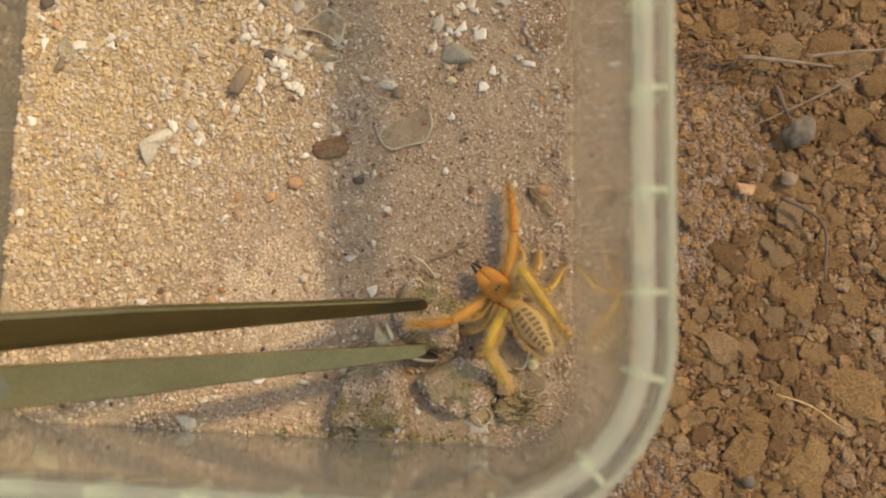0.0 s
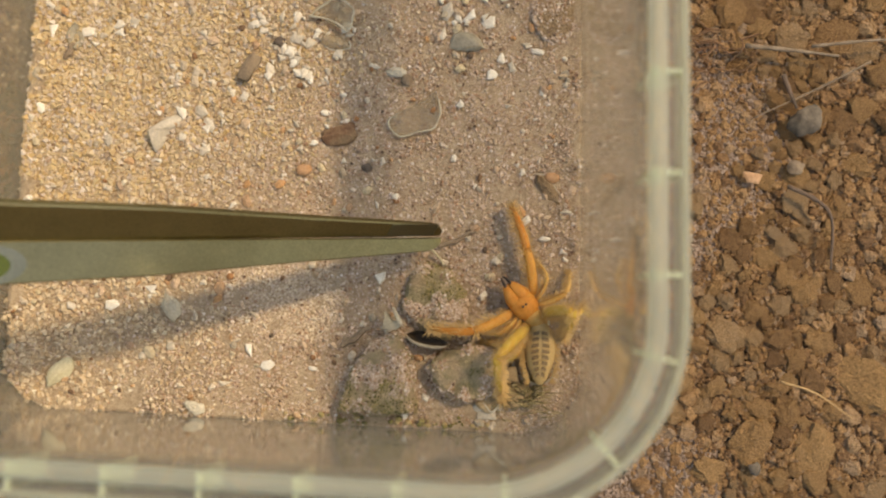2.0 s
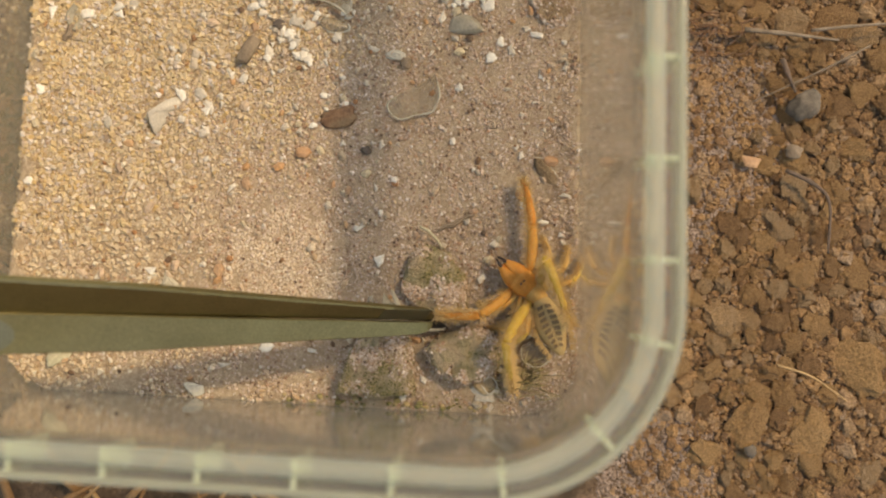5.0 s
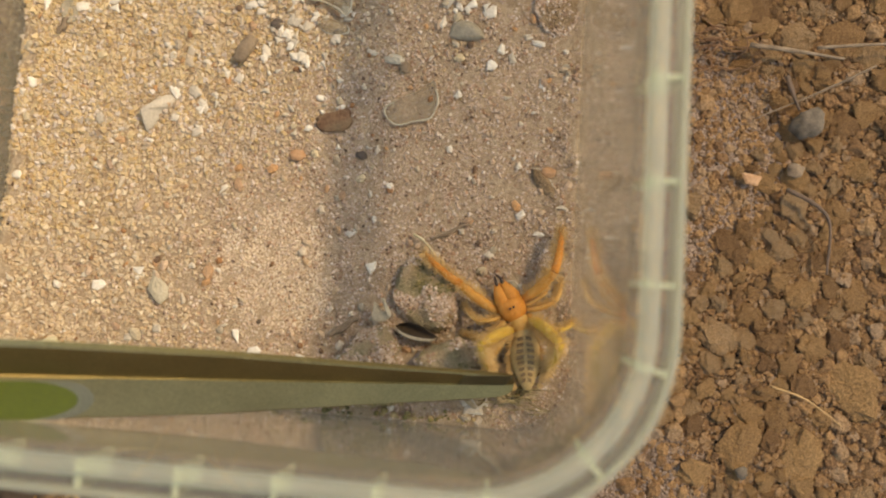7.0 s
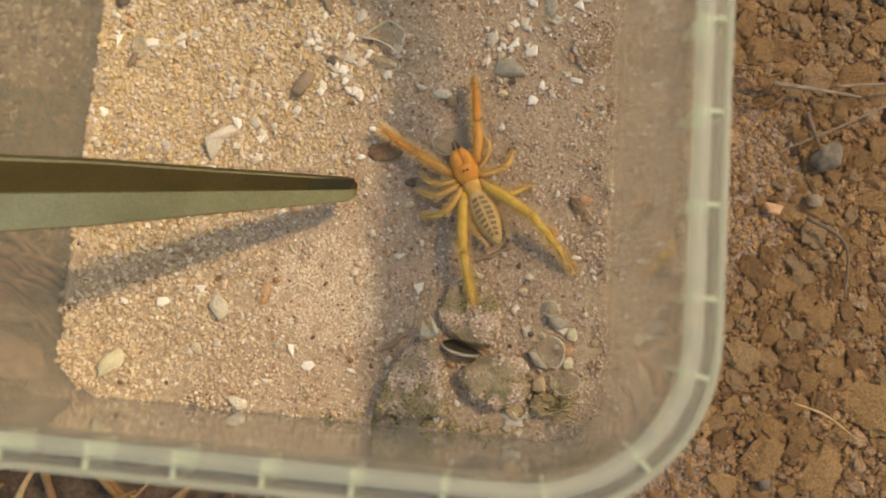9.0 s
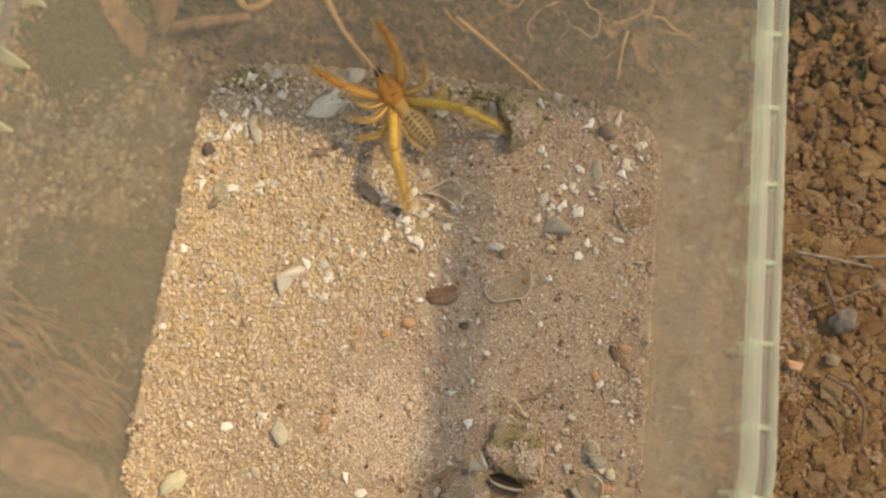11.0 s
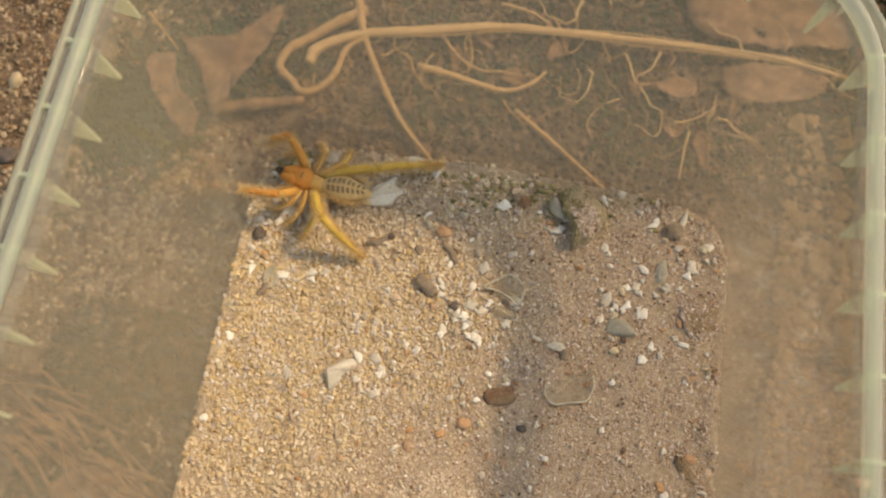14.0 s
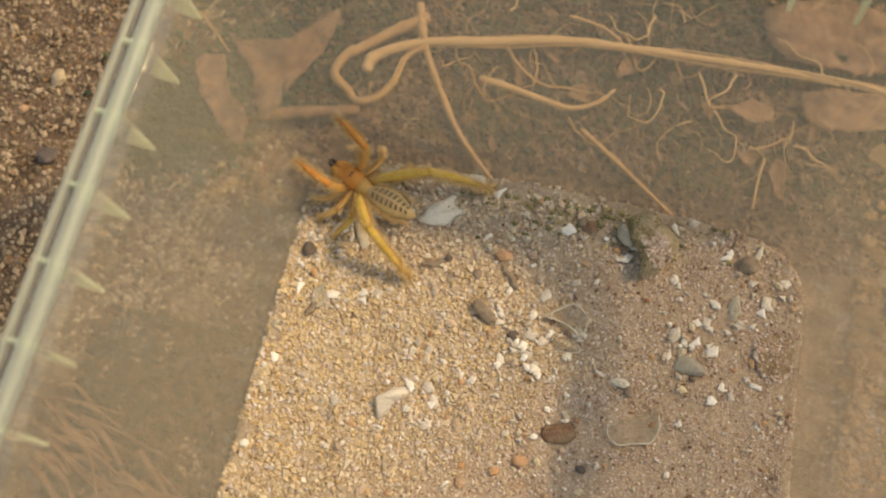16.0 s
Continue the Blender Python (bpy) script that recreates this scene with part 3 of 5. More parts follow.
DEBRIS = [
    ("stone", 1.66, 0.50, 1.02, 0.48, 12),
    ("chip", 2.75, -2.49, 0.26, 0.31, 22),
    ("shell", -1.73, -3.25, 0.45, 0.67, 12),
    ("chip", -2.21, -2.94, 0.38, 0.26, 2),
    ("chip", -2.98, -3.33, 0.34, 0.22, 22),
    ("shell", -1.07, -5.40, 0.52, 0.31, 2),
    ("pale", -4.00, -4.82, 0.77, 0.41, 47),
    ("chip", -1.70, -4.14, 0.26, 0.21, 2),
    ("chip", -2.29, -4.38, 0.19, 0.17, 2),
    ("chip", 0.40, -4.47, 0.31, 0.28, 2),
    ("chip", -0.01, -4.14, 0.17, 0.33, 12),
    ("chip", 1.37, -4.48, 0.19, 0.17, 2),
    ("chip", -0.47, -4.90, 0.38, 0.15, 2),
    ("chip", 0.74, 1.75, 0.24, 0.26, 32),
    ("chip", 0.63, 2.50, 0.36, 0.27, 12),
    ("chip", 0.94, 2.42, 0.31, 0.26, 42),
    ("chip", 0.35, 2.07, 0.27, 0.22, 2),
    ("chip", -1.83, 1.60, 0.18, 0.19, 2),
    ("chip", -1.35, 0.91, 0.27, 0.36, 32),
    ("chip", -1.20, 0.49, 0.31, 0.24, 22),
    ("chip", -0.86, 0.84, 0.18, 0.19, 2),
    ("chip", -3.31, 0.16, 0.24, 0.27, 2),
    ("chip", -4.83, 0.81, 0.24, 0.39, 22),
    ("chip", -3.19, 2.52, 0.32, 0.22, 32),
    ("chip", -2.91, 2.69, 0.22, 0.19, 2),
    ("shell", -4.16, 2.43, 0.37, 0.49, 2),
    ("stick", -4.31, 2.09, 0.16, 0.41, -22),
    ("chip", -4.73, 2.60, 0.24, 0.44, 2),
    ("chip", -0.30, 2.78, 0.27, 0.17, 22),
    ("dark", 0.30, 2.43, 0.29, 0.24, 2),
    ("dark", 2.30, -0.19, 0.24, 0.21, 2),
    ("orange", 0.98, -0.30, 0.38, 0.26, 2),
    ("orange", 6.20, -0.25, 0.33, 0.24, 2),
    ("shell", 2.85, 1.85, 0.45, 0.24, -7),
    ("brown", 3.06, 1.71, 0.26, 0.26, 2),
    ("chip", 3.85, 3.22, 0.29, 0.38, -17),
    ("chip", 4.65, 3.07, 0.22, 0.29, 2),
    ("chip", 4.35, 3.12, 0.41, 0.24, 52),
    ("chip", 5.53, 2.55, 0.29, 0.17, 2),
    ("chip", 5.05, 2.23, 0.17, 0.29, 22),
    ("chip", 6.55, -0.97, 0.31, 0.11, 2),
    ("chip", 6.16, -1.54, 0.31, 0.11, 2),
    ("chip", 5.13, -2.06, 0.21, 0.19, 22),
    ("chip", 4.52, -1.61, 0.24, 0.12, 42),
    ("chip", 2.21, -1.84, 0.26, 0.17, 2),
    ("chip", 3.79, -4.94, 0.19, 0.23, 2),
    ("clam", 3.8, -3.74, 1.0, 0.42, -8),
    ("stick", 2.27, -3.76, 0.73, 0.17, 37),
    ("chip", 5.72, -2.70, 0.27, 0.35, 5),
    ("chip", 5.82, -3.14, 0.52, 0.25, 5),
    ("chip", 5.21, -3.26, 0.25, 0.27, 35),
    ("chip", 5.07, -5.18, 0.42, 0.47, 25),
    ("chip", 4.10, 3.11, 0.30, 0.40, 19),
    ("chip", 4.50, 3.60, 0.32, 0.27, 39),
    ("shell", 5.14, 4.08, 0.35, 0.62, 0),
    ("chip", 4.78, 3.01, 0.35, 0.29, 39),
    ("chip", 5.79, 2.41, 0.34, 0.19, 9),
    ("chip", 5.26, 2.05, 0.19, 0.34, 29),
    ("chip", 5.72, 4.15, 0.27, 0.41, 29),
    ("chip", 1.81, 0.78, 0.26, 0.24, 9),
    ("chip", 4.23, 1.21, 0.21, 0.21, 9),
    ("rockB", 6.10, 3.29, 1.21, 1.41, 9),
    ("chip", 1.09, 5.12, 0.47, 0.36, 29),
    ("chip", 2.30, 4.69, 0.47, 0.22, -10),
    ("brown", 1.37, 5.42, 0.30, 0.22, 9),
    ("shell", -3.60, 4.09, 0.39, 0.71, 22),
    ("chip", -4.46, 4.31, 0.32, 0.21, 12),
    ("chip", -3.29, 5.69, 0.37, 0.40, 12),
    ("chip", -0.65, 5.78, 0.58, 0.40, 32),
    ("shell", -1.23, 5.89, 0.40, 0.45, 42),
    ("dark", -4.72, 3.45, 0.36, 0.39, 12),
    ("chip", -3.23, 2.71, 0.28, 0.31, 32),
    ("chip", -2.92, 2.77, 0.26, 0.26, 12),
    ("chip", -4.01, 4.10, 0.31, 0.29, 32),
    ("chip", -4.28, 3.83, 0.31, 0.26, 12),
    ("orange", -0.25, 4.23, 0.39, 0.31, 12),
    ("brown", -0.78, 3.67, 0.23, 0.28, 12),
    ("stick", -1.81, 3.73, 0.54, 0.18, 22),
    ("stick", -0.03, 3.76, 0.18, 0.65, 42),
    ("chip", 3.90, 5.89, 0.34, 0.24, 12),
    ("brown", 5.27, 5.17, 0.52, 0.44, 12),
    ("chip", 5.39, 4.78, 0.34, 0.23, 12),
    ("chip", 5.49, 5.50, 0.18, 0.52, -2),
    ("chip", 4.62, 5.66, 0.34, 0.18, 32),
    ("stone", 1.57, 5.29, 0.47, 0.34, 12),
    ("chip", 2.50, 4.72, 0.29, 0.26, 12),
    ("orange", 6.06, -3.58, 0.35, 0.28, 10),
    ("pale", 6.10, -3.86, 0.30, 0.28, 10),
    ("pale", 6.18, -3.23, 0.28, 0.30, 10),
    ("stick", 4.30, -1.63, 0.85, 0.1, 28),

]


def debris(kind, x, y, a, b, turn, seed):
    name, label, category = KINDS[kind]
    z, tilt = sand_height(x, y), (0.0, 0.0)
    if kind == "chip":
        geo, mat, smooth = chip_mesh(seed, a, b), WHITE, False
        z += 0.05
        tilt = (rng.uniform(-14, 14), rng.uniform(-14, 14))
    elif kind == "shell":
        geo, mat, smooth = cup_mesh(seed, a * 1.15, b * 1.15, 0.13 * max(a, b), seed % 3 > 0), SHELL, True
        z += 0.04
        tilt = (rng.uniform(-12, 12), rng.uniform(-12, 12))
    elif kind == "clam":
        geo, mat, smooth = valve([(-0.46 * a, 0.02), (-0.2 * a, 0.36 * b), (0.16 * a, 0.26 * b), (0.46 * a, -0.04), (0.18 * a, -0.34 * b), (-0.2 * a, -0.26 * b)], 0.26, False, seed)[:2], CLAM_SHADE, True
        z += 0.12
    elif kind == "rockB":
        geo, mat, smooth = lump(seed, (a / 2 * 1.2, b / 2 * 1.2, 0.28), 0.17, 4, 1.7, 18), PITTED, True
        z -= 0.1
    elif kind == "stick":
        n = 6
        long = max(a, b)
        geo = tube([((i / (n - 1) - 0.5) * long, 0.03 * math.sin(i * 2.1), 0.02 * math.cos(i)) for i in range(n)], [min(a, b) * 0.3, min(a, b) * 0.45, min(a, b) * 0.5, min(a, b) * 0.45, min(a, b) * 0.4, min(a, b) * 0.2], 7)
        mat, smooth = BROWN, False
        if b > a:
            turn += 90
        z += 0.06
    else:
        mat = {"stone": RED_STONE, "pale": PALE, "dark": DARK, "brown": BROWN, "orange": ORANGE}[kind]
        geo, smooth = lump(seed, (a / 2, b / 2, min(a, b) * 0.36), 0.32 if kind == "stone" else 0.16, 3, 1.6, 16 if kind == "stone" else 6), True
        z += min(a, b) * 0.2
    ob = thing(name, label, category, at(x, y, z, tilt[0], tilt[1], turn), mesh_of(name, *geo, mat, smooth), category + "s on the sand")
    if kind == "rockB":
        crust(ob, geo, 2200, 0.034, GRAIN_FINE, "sand grains caked on the rock", lambda v: v.z > -0.12 and noise.noise(v * 1.5 + Vector((seed, 0, 0))) > -0.22)
    if kind == "clam":
        arc = [Vector((a * 0.44 * math.cos(w), b * 0.34 * math.sin(w), 0.25)) for w in np.linspace(3.3, 6.0, 14)]
        part("lower_lip", mesh_of("lower_lip", *tube(arc, [0.008 + 0.032 * math.sin(math.pi * i / 13) for i in range(14)], 8, 0.6), GREY_SHELL, True), ob, label="pale curved lip of the lower valve")
    return ob


for i, row in enumerate(DEBRIS):
    debris(*row, seed=i + 11)


def boulder(outline, height, seed, flat=0.62):
    """A rock over an outline: steep broken sides, a blunt shoulder and an uneven top."""
    loop = []
    for p, q in zip(outline, outline[1:] + outline[:1]):
        p, q = Vector((*p, 0)), Vector((*q, 0))
        n = max(2, int((q - p).length / 0.07))
        loop += [p.lerp(q, i / n) for i in range(n)]
    c = sum(loop, Vector()) / len(loop)
    rows = [(1.08, -0.3), (1.06, 0.0), (1.03, 0.3), (0.99, 0.58), (0.94, 0.78), (0.87, 0.9), (flat + 0.12, 0.97), (flat, 1.0), (flat * 0.75, 1.02), (flat * 0.5, 1.03), (flat * 0.25, 1.03), (0.02, 1.03)]
    verts, faces, n = [], [], len(loop)
    for k, h in rows:
        for p in loop:
            q = c + (p - c) * k
            v = Vector((q.x, q.y, h * height))
            d = Vector((noise.noise(v * 1.9 + Vector((seed, 0, 0))), noise.noise(v * 1.9 + Vector((0, seed, 0))), noise.noise(v * 1.7 + Vector((0, 0, seed)))))
            e = Vector((noise.noise(v * 6 + Vector((seed, 0, 0))), noise.noise(v * 6 + Vector((0, seed, 0))), noise.noise(v * 6 + Vector((0, 0, seed)))))
            verts.append(v + Vector((0.09, 0.09, 0.16)) * d.length * (1 if d.z > 0 else -1) * 0.7 + e * 0.05)
    for j in range(len(rows) - 1):
        faces += [(j * n + i, j * n + (i + 1) % n, (j + 1) * n + (i + 1) % n, (j + 1) * n + i) for i in range(n)]
    return verts, faces


BOULDERS = [
    # label, outline, height, sandy where, mossy where
    ("sandy angular rock with a greenish front half buried in sand", [(2.02, -5.28), (2.25, -4.45), (2.6, -3.95), (3.15, -3.62), (3.4, -4.0), (3.5, -4.6), (3.58, -5.25), (2.9, -5.36)], 0.6, lambda v: v.y > -4.85, lambda v: v.y < -4.55),
    ("low greenish-brown rounded rock half buried in sand", [(3.78, -4.35), (4.1, -3.98), (4.62, -3.8), (5.1, -3.95), (5.42, -4.35), (5.2, -4.8), (4.63, -5.0), (4.05, -4.8)], 0.48, lambda v: v.x > 5.0 or v.y < -4.8, lambda v: v.z < 0.42 and v.y < -4.2),
    ("flat grey-green rock slab sunk in sand", [(3.25, -3.1), (3.38, -2.45), (3.68, -2.12), (4.2, -2.3), (4.45, -2.8), (4.66, -3.4), (4.2, -3.72), (3.65, -3.5)], 0.3, lambda v: v.y < -2.95, lambda v: v.y > -3.0 and v.x > 3.6),
    ("tan rock with a dark mossy side at the back wall", [(2.5, 5.2), (2.45, 5.7), (2.78, 5.92), (3.12, 5.72), (3.38, 5.42), (3.58, 5.08), (3.42, 4.8), (3.2, 4.52), (2.92, 4.4), (2.76, 4.9)], 0.6, lambda v: v.x > 3.0 and v.y < 5.2, lambda v: v.x < 2.75 + 0.35 * max(0.0, 5.5 - v.y)),
]
for k, (label, outline, high, sandy_at, mossy_at) in enumerate(BOULDERS):
    geo = boulder(outline, high, 31 + 13 * k)
    rock = thing("rock", label, "rock", at(0, 0, 0), mesh_of("rock", *geo, ROCK, True), "rocks on the sand")
    crust(rock, geo, 5200, 0.032, GRAIN_FINE, "sand grains caked on the rock", lambda v: v.z > -0.05 and noise.noise(v * 2.2 + Vector((k, 0, 0))) + rng.uniform(-0.25, 0.25) > (-0.08 if sandy_at(v + Vector((noise.noise(v * 3), noise.noise(v * 3 + Vector((7, 0, 0))), 0)) * 0.45) else 0.36))
    crust(rock, geo, 3200, 0.022, MOSS, "dark green moss on the rock", lambda v: v.z > -0.05 and noise.noise(v * 2.6 + Vector((0, k, 3))) + rng.uniform(-0.3, 0.3) > (-0.08 if mossy_at(v + Vector((noise.noise(v * 3), noise.noise(v * 3 + Vector((5, 0, 0))), 0)) * 0.4) else 0.55))

SHELLS = [
    # name, label, x, y, turn, material, dome, depth, outline, share of the outline with a thick pale edge
    ("thin_seashell", "thin translucent three-cornered seashell on sand", 1.42, 3.01, 0.08, 0, CLEAR_SHELL, False, 0.16, ((-0.48, -0.02), (-0.2, 0.2), (0.1, 0.37), (0.38, 0.22), (0.48, 0.02), (0.38, -0.36), (0.2, -0.22), (-0.1, -0.09)), (0.0, 1.0)),
    ("thin_seashell", "thin translucent broken seashell on sand", 1.48, 2.47, 0.06, 0, CLEAR_SHELL, True, 0.14, ((-0.32, 0.04), (-0.2, 0.16), (0.1, 0.12), (0.3, 0.02), (0.32, -0.12), (0.05, -0.18), (-0.22, -0.1)), (0.45, 0.95)),
    ("thin_seashell", "large thin translucent seashell sunk in sand", 3.26, 0.97, 0.08, 0, CLEAR_SHELL, False, 0.1, ((0.46, 0.52), (0.55, 0.22), (0.55, -0.05), (0.4, -0.3), (0.05, -0.38), (-0.28, -0.47), (-0.5, -0.3), (-0.52, -0.12), (-0.2, 0.1), (0.2, 0.3)), (0.06, 0.78)),
    ("seashell", "grey domed half seashell with growth lines on sand", 4.30, 2.57, 0.02, 0, GREY_SHELL, True, 0.22, ((0.36, -0.14), (0.28, 0.06), (0.05, 0.2), (-0.22, 0.2), (-0.35, 0.04), (-0.37, -0.16), (-0.1, -0.22), (0.18, -0.2)), None),
    ("seashell", "twisted cream seashell with dark coiled end on sand", -2.09, 0.38, 0.05, 0, WHITE, True, 0.24, ((-0.36, -0.02), (-0.22, 0.14), (0.15, 0.38), (0.37, 0.33), (0.33, 0.16), (0.1, -0.02), (0.02, -0.2), (-0.14, -0.42), (-0.25, -0.25)), None),
    ("thin_seashell", "small clear square-cornered shell on sand", 5.17, -5.00, 0.10, 0, CLEAR_SHELL, False, 0.1, ((-0.17, 0.0), (0.0, 0.2), (0.17, 0.02), (0.02, -0.18)), (0.0, 1.0)),
    ("seashell", "grey mussel-shaped shell leaning on a rock", 2.37, 5.25, 0.22, 0, GREY_SHELL, True, 0.2, ((-0.2, 0.24), (0.0, 0.22), (0.2, -0.04), (0.22, -0.24), (0.02, -0.22), (-0.18, -0.04)), None),
    ("broken_shell", "grey broken shell piece lying on a rock", 3.0, -3.42, 0.50, 10, SHELL, True, 0.06, ((-0.22, -0.12), (-0.1, 0.02), (-0.06, 0.26), (0.05, 0.05), (0.26, -0.02), (0.12, -0.18)), None),
    ("broken_shell", "pale sharp shell splinter lying on a rock", 3.11, -3.29, 0.62, 0, SHELL, True, 0.06, ((-0.08, 0.2), (0.0, 0.16), (0.16, -0.12), (0.1, -0.2)), None),
    ("seashell", "white fan-shaped broken seashell on sand", -1.9, 5.0, 0.05, 10, SHELL, True, 0.12, ((-0.55, -0.25), (-0.25, 0.15), (0.12, 0.34), (0.32, 0.44), (0.36, 0.16), (0.62, 0.06), (0.36, -0.12), (0.12, -0.32), (-0.25, -0.34)), None),
    ("broken_shell", "thin translucent corner of a shell in the box corner", 5.70, -2.70, 0.14, 0, CLEAR_SHELL, True, 0.06, ((-0.14, 0.16), (0.02, 0.14), (0.16, -0.1), (-0.12, -0.14)), (0.0, 1.0)),
    ("seashell", "narrow grey half shell in the box corner", 5.82, -2.99, 0.12, -12, GREY_SHELL, True, 0.12, ((-0.26, 0.06), (0.0, 0.14), (0.24, 0.06), (0.14, -0.12), (-0.1, -0.1)), None),
    ("thin_seashell", "glassy oval shell cup in the box corner", 5.74, -3.64, 0.12, 20, CLEAR_SHELL, False, 0.14, ((-0.26, 0.2), (0.0, 0.34), (0.26, 0.2), (0.28, -0.1), (0.05, -0.36), (-0.2, -0.2)), (0.2, 0.8)),
    ("seashell", "grey-white curved shell piece in the box corner", 5.45, -3.85, 0.12, 30, GREY_SHELL, True, 0.14, ((-0.12, 0.26), (0.08, 0.2), (0.16, -0.1), (0.1, -0.28), (-0.1, -0.08)), None),
    ("thin_seashell", "glassy round shell cup in the box corner", 6.10, -4.30, 0.14, 0, CLEAR_SHELL, False, 0.16, ((-0.3, 0.18), (0.0, 0.26), (0.3, 0.12), (0.26, -0.14), (0.0, -0.27), (-0.28, -0.12)), (0.35, 1.0)),
    ("broken_shell", "dark olive curled shell fragment on sand", 6.12, -0.48, 0.03, -48, PITTED, True, 0.12, ((-0.38, 0.02), (-0.2, 0.15), (0.1, 0.13), (0.42, 0.0), (0.15, -0.13), (-0.2, -0.12)), (0.02, 0.4)),
    ("clay_flake", "flat tan flake of clay at the box wall", 5.08, -4.98, 0.12, 0, PALE_CLAY, True, 0.08, ((-0.26, -0.06), (-0.12, 0.26), (0.2, 0.2), (0.28, -0.02), (0.02, -0.24)), None),
    ("clay_flake", "flat tan flake of clay at the box wall", 5.66, -4.83, 0.16, 50, PALE_CLAY, True, 0.08, ((-0.26, -0.1), (-0.16, 0.22), (0.16, 0.26), (0.3, -0.06), (0.0, -0.26)), None),
    ("clay_flake", "small tan flake of clay at the box wall", 5.56, -4.39, 0.3, 100, PALE_CLAY, True, 0.08, ((-0.16, -0.1), (-0.08, 0.16), (0.14, 0.12), (0.16, -0.1)), None),
]
for k, (name, label, x, y, lift, turn, mat, dome, depth, outline, bright) in enumerate(SHELLS):
    v, f, rim = valve(outline, depth, dome, k * 7 + 3)
    ob = thing(name, label, "shell", at(x, y, sand_height(x, y) + lift, rng.uniform(-6, 6), rng.uniform(-6, 6), turn), mesh_of(name, v, f, mat, True), "shells on the sand")
    if bright:
        i0, i1 = int(bright[0] * len(rim)), int(bright[1] * len(rim))
        line = rim[i0:i1] + (rim[:1] if i1 - i0 == len(rim) else [])
        part("edge", mesh_of("edge", *tube(line, [0.012 + 0.012 * abs(math.sin(i * 0.37)) for i in range(len(line))], 5, caps=False), SHELL, True), ob, label="pale thick shell edge")
for cx, cy, spread, count in ((0.7, 2.3, 0.75, 52), (4.6, 3.7, 0.7, 18), (-1.6, 0.6, 0.7, 11), (5.4, 4.6, 0.7, 12), (1.4, 0.7, 0.6, 8), (-3.4, 3.2, 1.0, 9), (-3.9, 4.5, 0.5, 34), (2.6, -5.0, 0.8, 7), (5.2, -4.9, 0.6, 7), (4.4, 5.2, 0.8, 6)):
    for k in range(count):
        x, y = rng.normal(cx, spread), rng.normal(cy, spread)
        if inside_box(x, y, 0.15):
            s = 0.14 + 0.26 * rng.uniform() ** 1.4
            debris("chip", x, y, s, s * rng.uniform(0.45, 0.9), rng.uniform(0, 180), seed=int(4000 + 37 * x + 101 * y))
long_pebble = thing("long_pebble", "elongated grey-brown pebble on the sand", "pebble", at(-0.29, 1.87, 0.12, 0, 0, 65), mesh_of("long_pebble", *lump(77, (0.36, 0.15, 0.12), 0.14, 3, 1.2, 4, 0.5), BROWN, True))


def scattered(name, count, mats, make, variants=14):
    """Loose bits on the sand, as parts of the bed that share a few meshes."""
    shared = [mesh_of(name, *make(k), mats) for k in range(variants)]
    done = 0
    while done < count:
        x, y = rng.uniform(BASE["x0"], BASE["x1"]), rng.uniform(BASE["y0"], BASE["y1"])
        if not inside_box(x, y, 0.12):
            continue
        size = 0.5 + 0.9 * rng.uniform() ** 2
        part(name, shared[int(rng.integers(variants))], sand, at(x, y, sand_height(x, y) + 0.045, rng.uniform(-17, 17), rng.uniform(-17, 17), rng.uniform(0, 360)) @ Matrix.Scale(size, 4))
        done += 1


WHITE_BITS = surface("shell_grit", [(0.46, 0.37, 0.27), (0.58, 0.5, 0.4), (0.7, 0.65, 0.57)], 300, 2500, 0.5, 0.15, "object")
DARK_BITS = surface("dark_grit", [(0.1, 0.07, 0.05), (0.16, 0.09, 0.05), (0.36, 0.17, 0.07)], 300, 2500, 0.7, 0.15, "object")
scattered("shell_flake", 300, WHITE_BITS, lambda k: chip_mesh(k + 900, rng.uniform(0.13, 0.24), rng.uniform(0.08, 0.16)))
scattered("dark_grit", 80, DARK_BITS, lambda k: lump(k, (rng.uniform(0.05, 0.09), rng.uniform(0.04, 0.07), 0.045), 0.2, 1))
TINTED_BITS = surface("stone_grit", [(0.34, 0.24, 0.17), (0.5, 0.27, 0.12), (0.42, 0.34, 0.24), (0.56, 0.4, 0.28), (0.36, 0.31, 0.24), (0.58, 0.47, 0.3)], 300, 2500, 0.6, 0.3, "object", mix=0.2)
scattered("stone_grit", 300, TINTED_BITS, lambda k: lump(k + 300, (rng.uniform(0.08, 0.15), rng.uniform(0.06, 0.1), 0.06), 0.25, 1, 1.6, 3))


def back_moss(k):
    s = 0.03 + 0.06 * rng.uniform() ** 2
    return lump(k + 700, (s, s * 0.8, s * 0.6), 0.3, 1)


moss_bits = []
for k in range(460):
    x, y = (rng.uniform(0.8, 5.2), -5.56 + abs(rng.normal(0, 0.1))) if k > 400 else (rng.normal(1.6, 1.5), 5.88 - abs(rng.normal(0, 0.45))) if k % 3 else (rng.normal(-4.0, 0.5), 5.7 - abs(rng.normal(0, 0.3)))
    if inside_box(x, y, 0.03):
        v, f = back_moss(k)
        moss_bits.append(([p + Vector((x, y, sand_height(x, y) + 0.04)) for p in v], f))
thing("moss_crumbs", "dark green mossy crumbs along the sand edge", "moss", me=mesh_of("moss_crumbs", *joined(moss_bits), MOSS), kind="stuff")

# ---- camel spider ----
spider = thing("camel_spider", "orange and yellow camel spider with striped abdomen on sand", "spider")


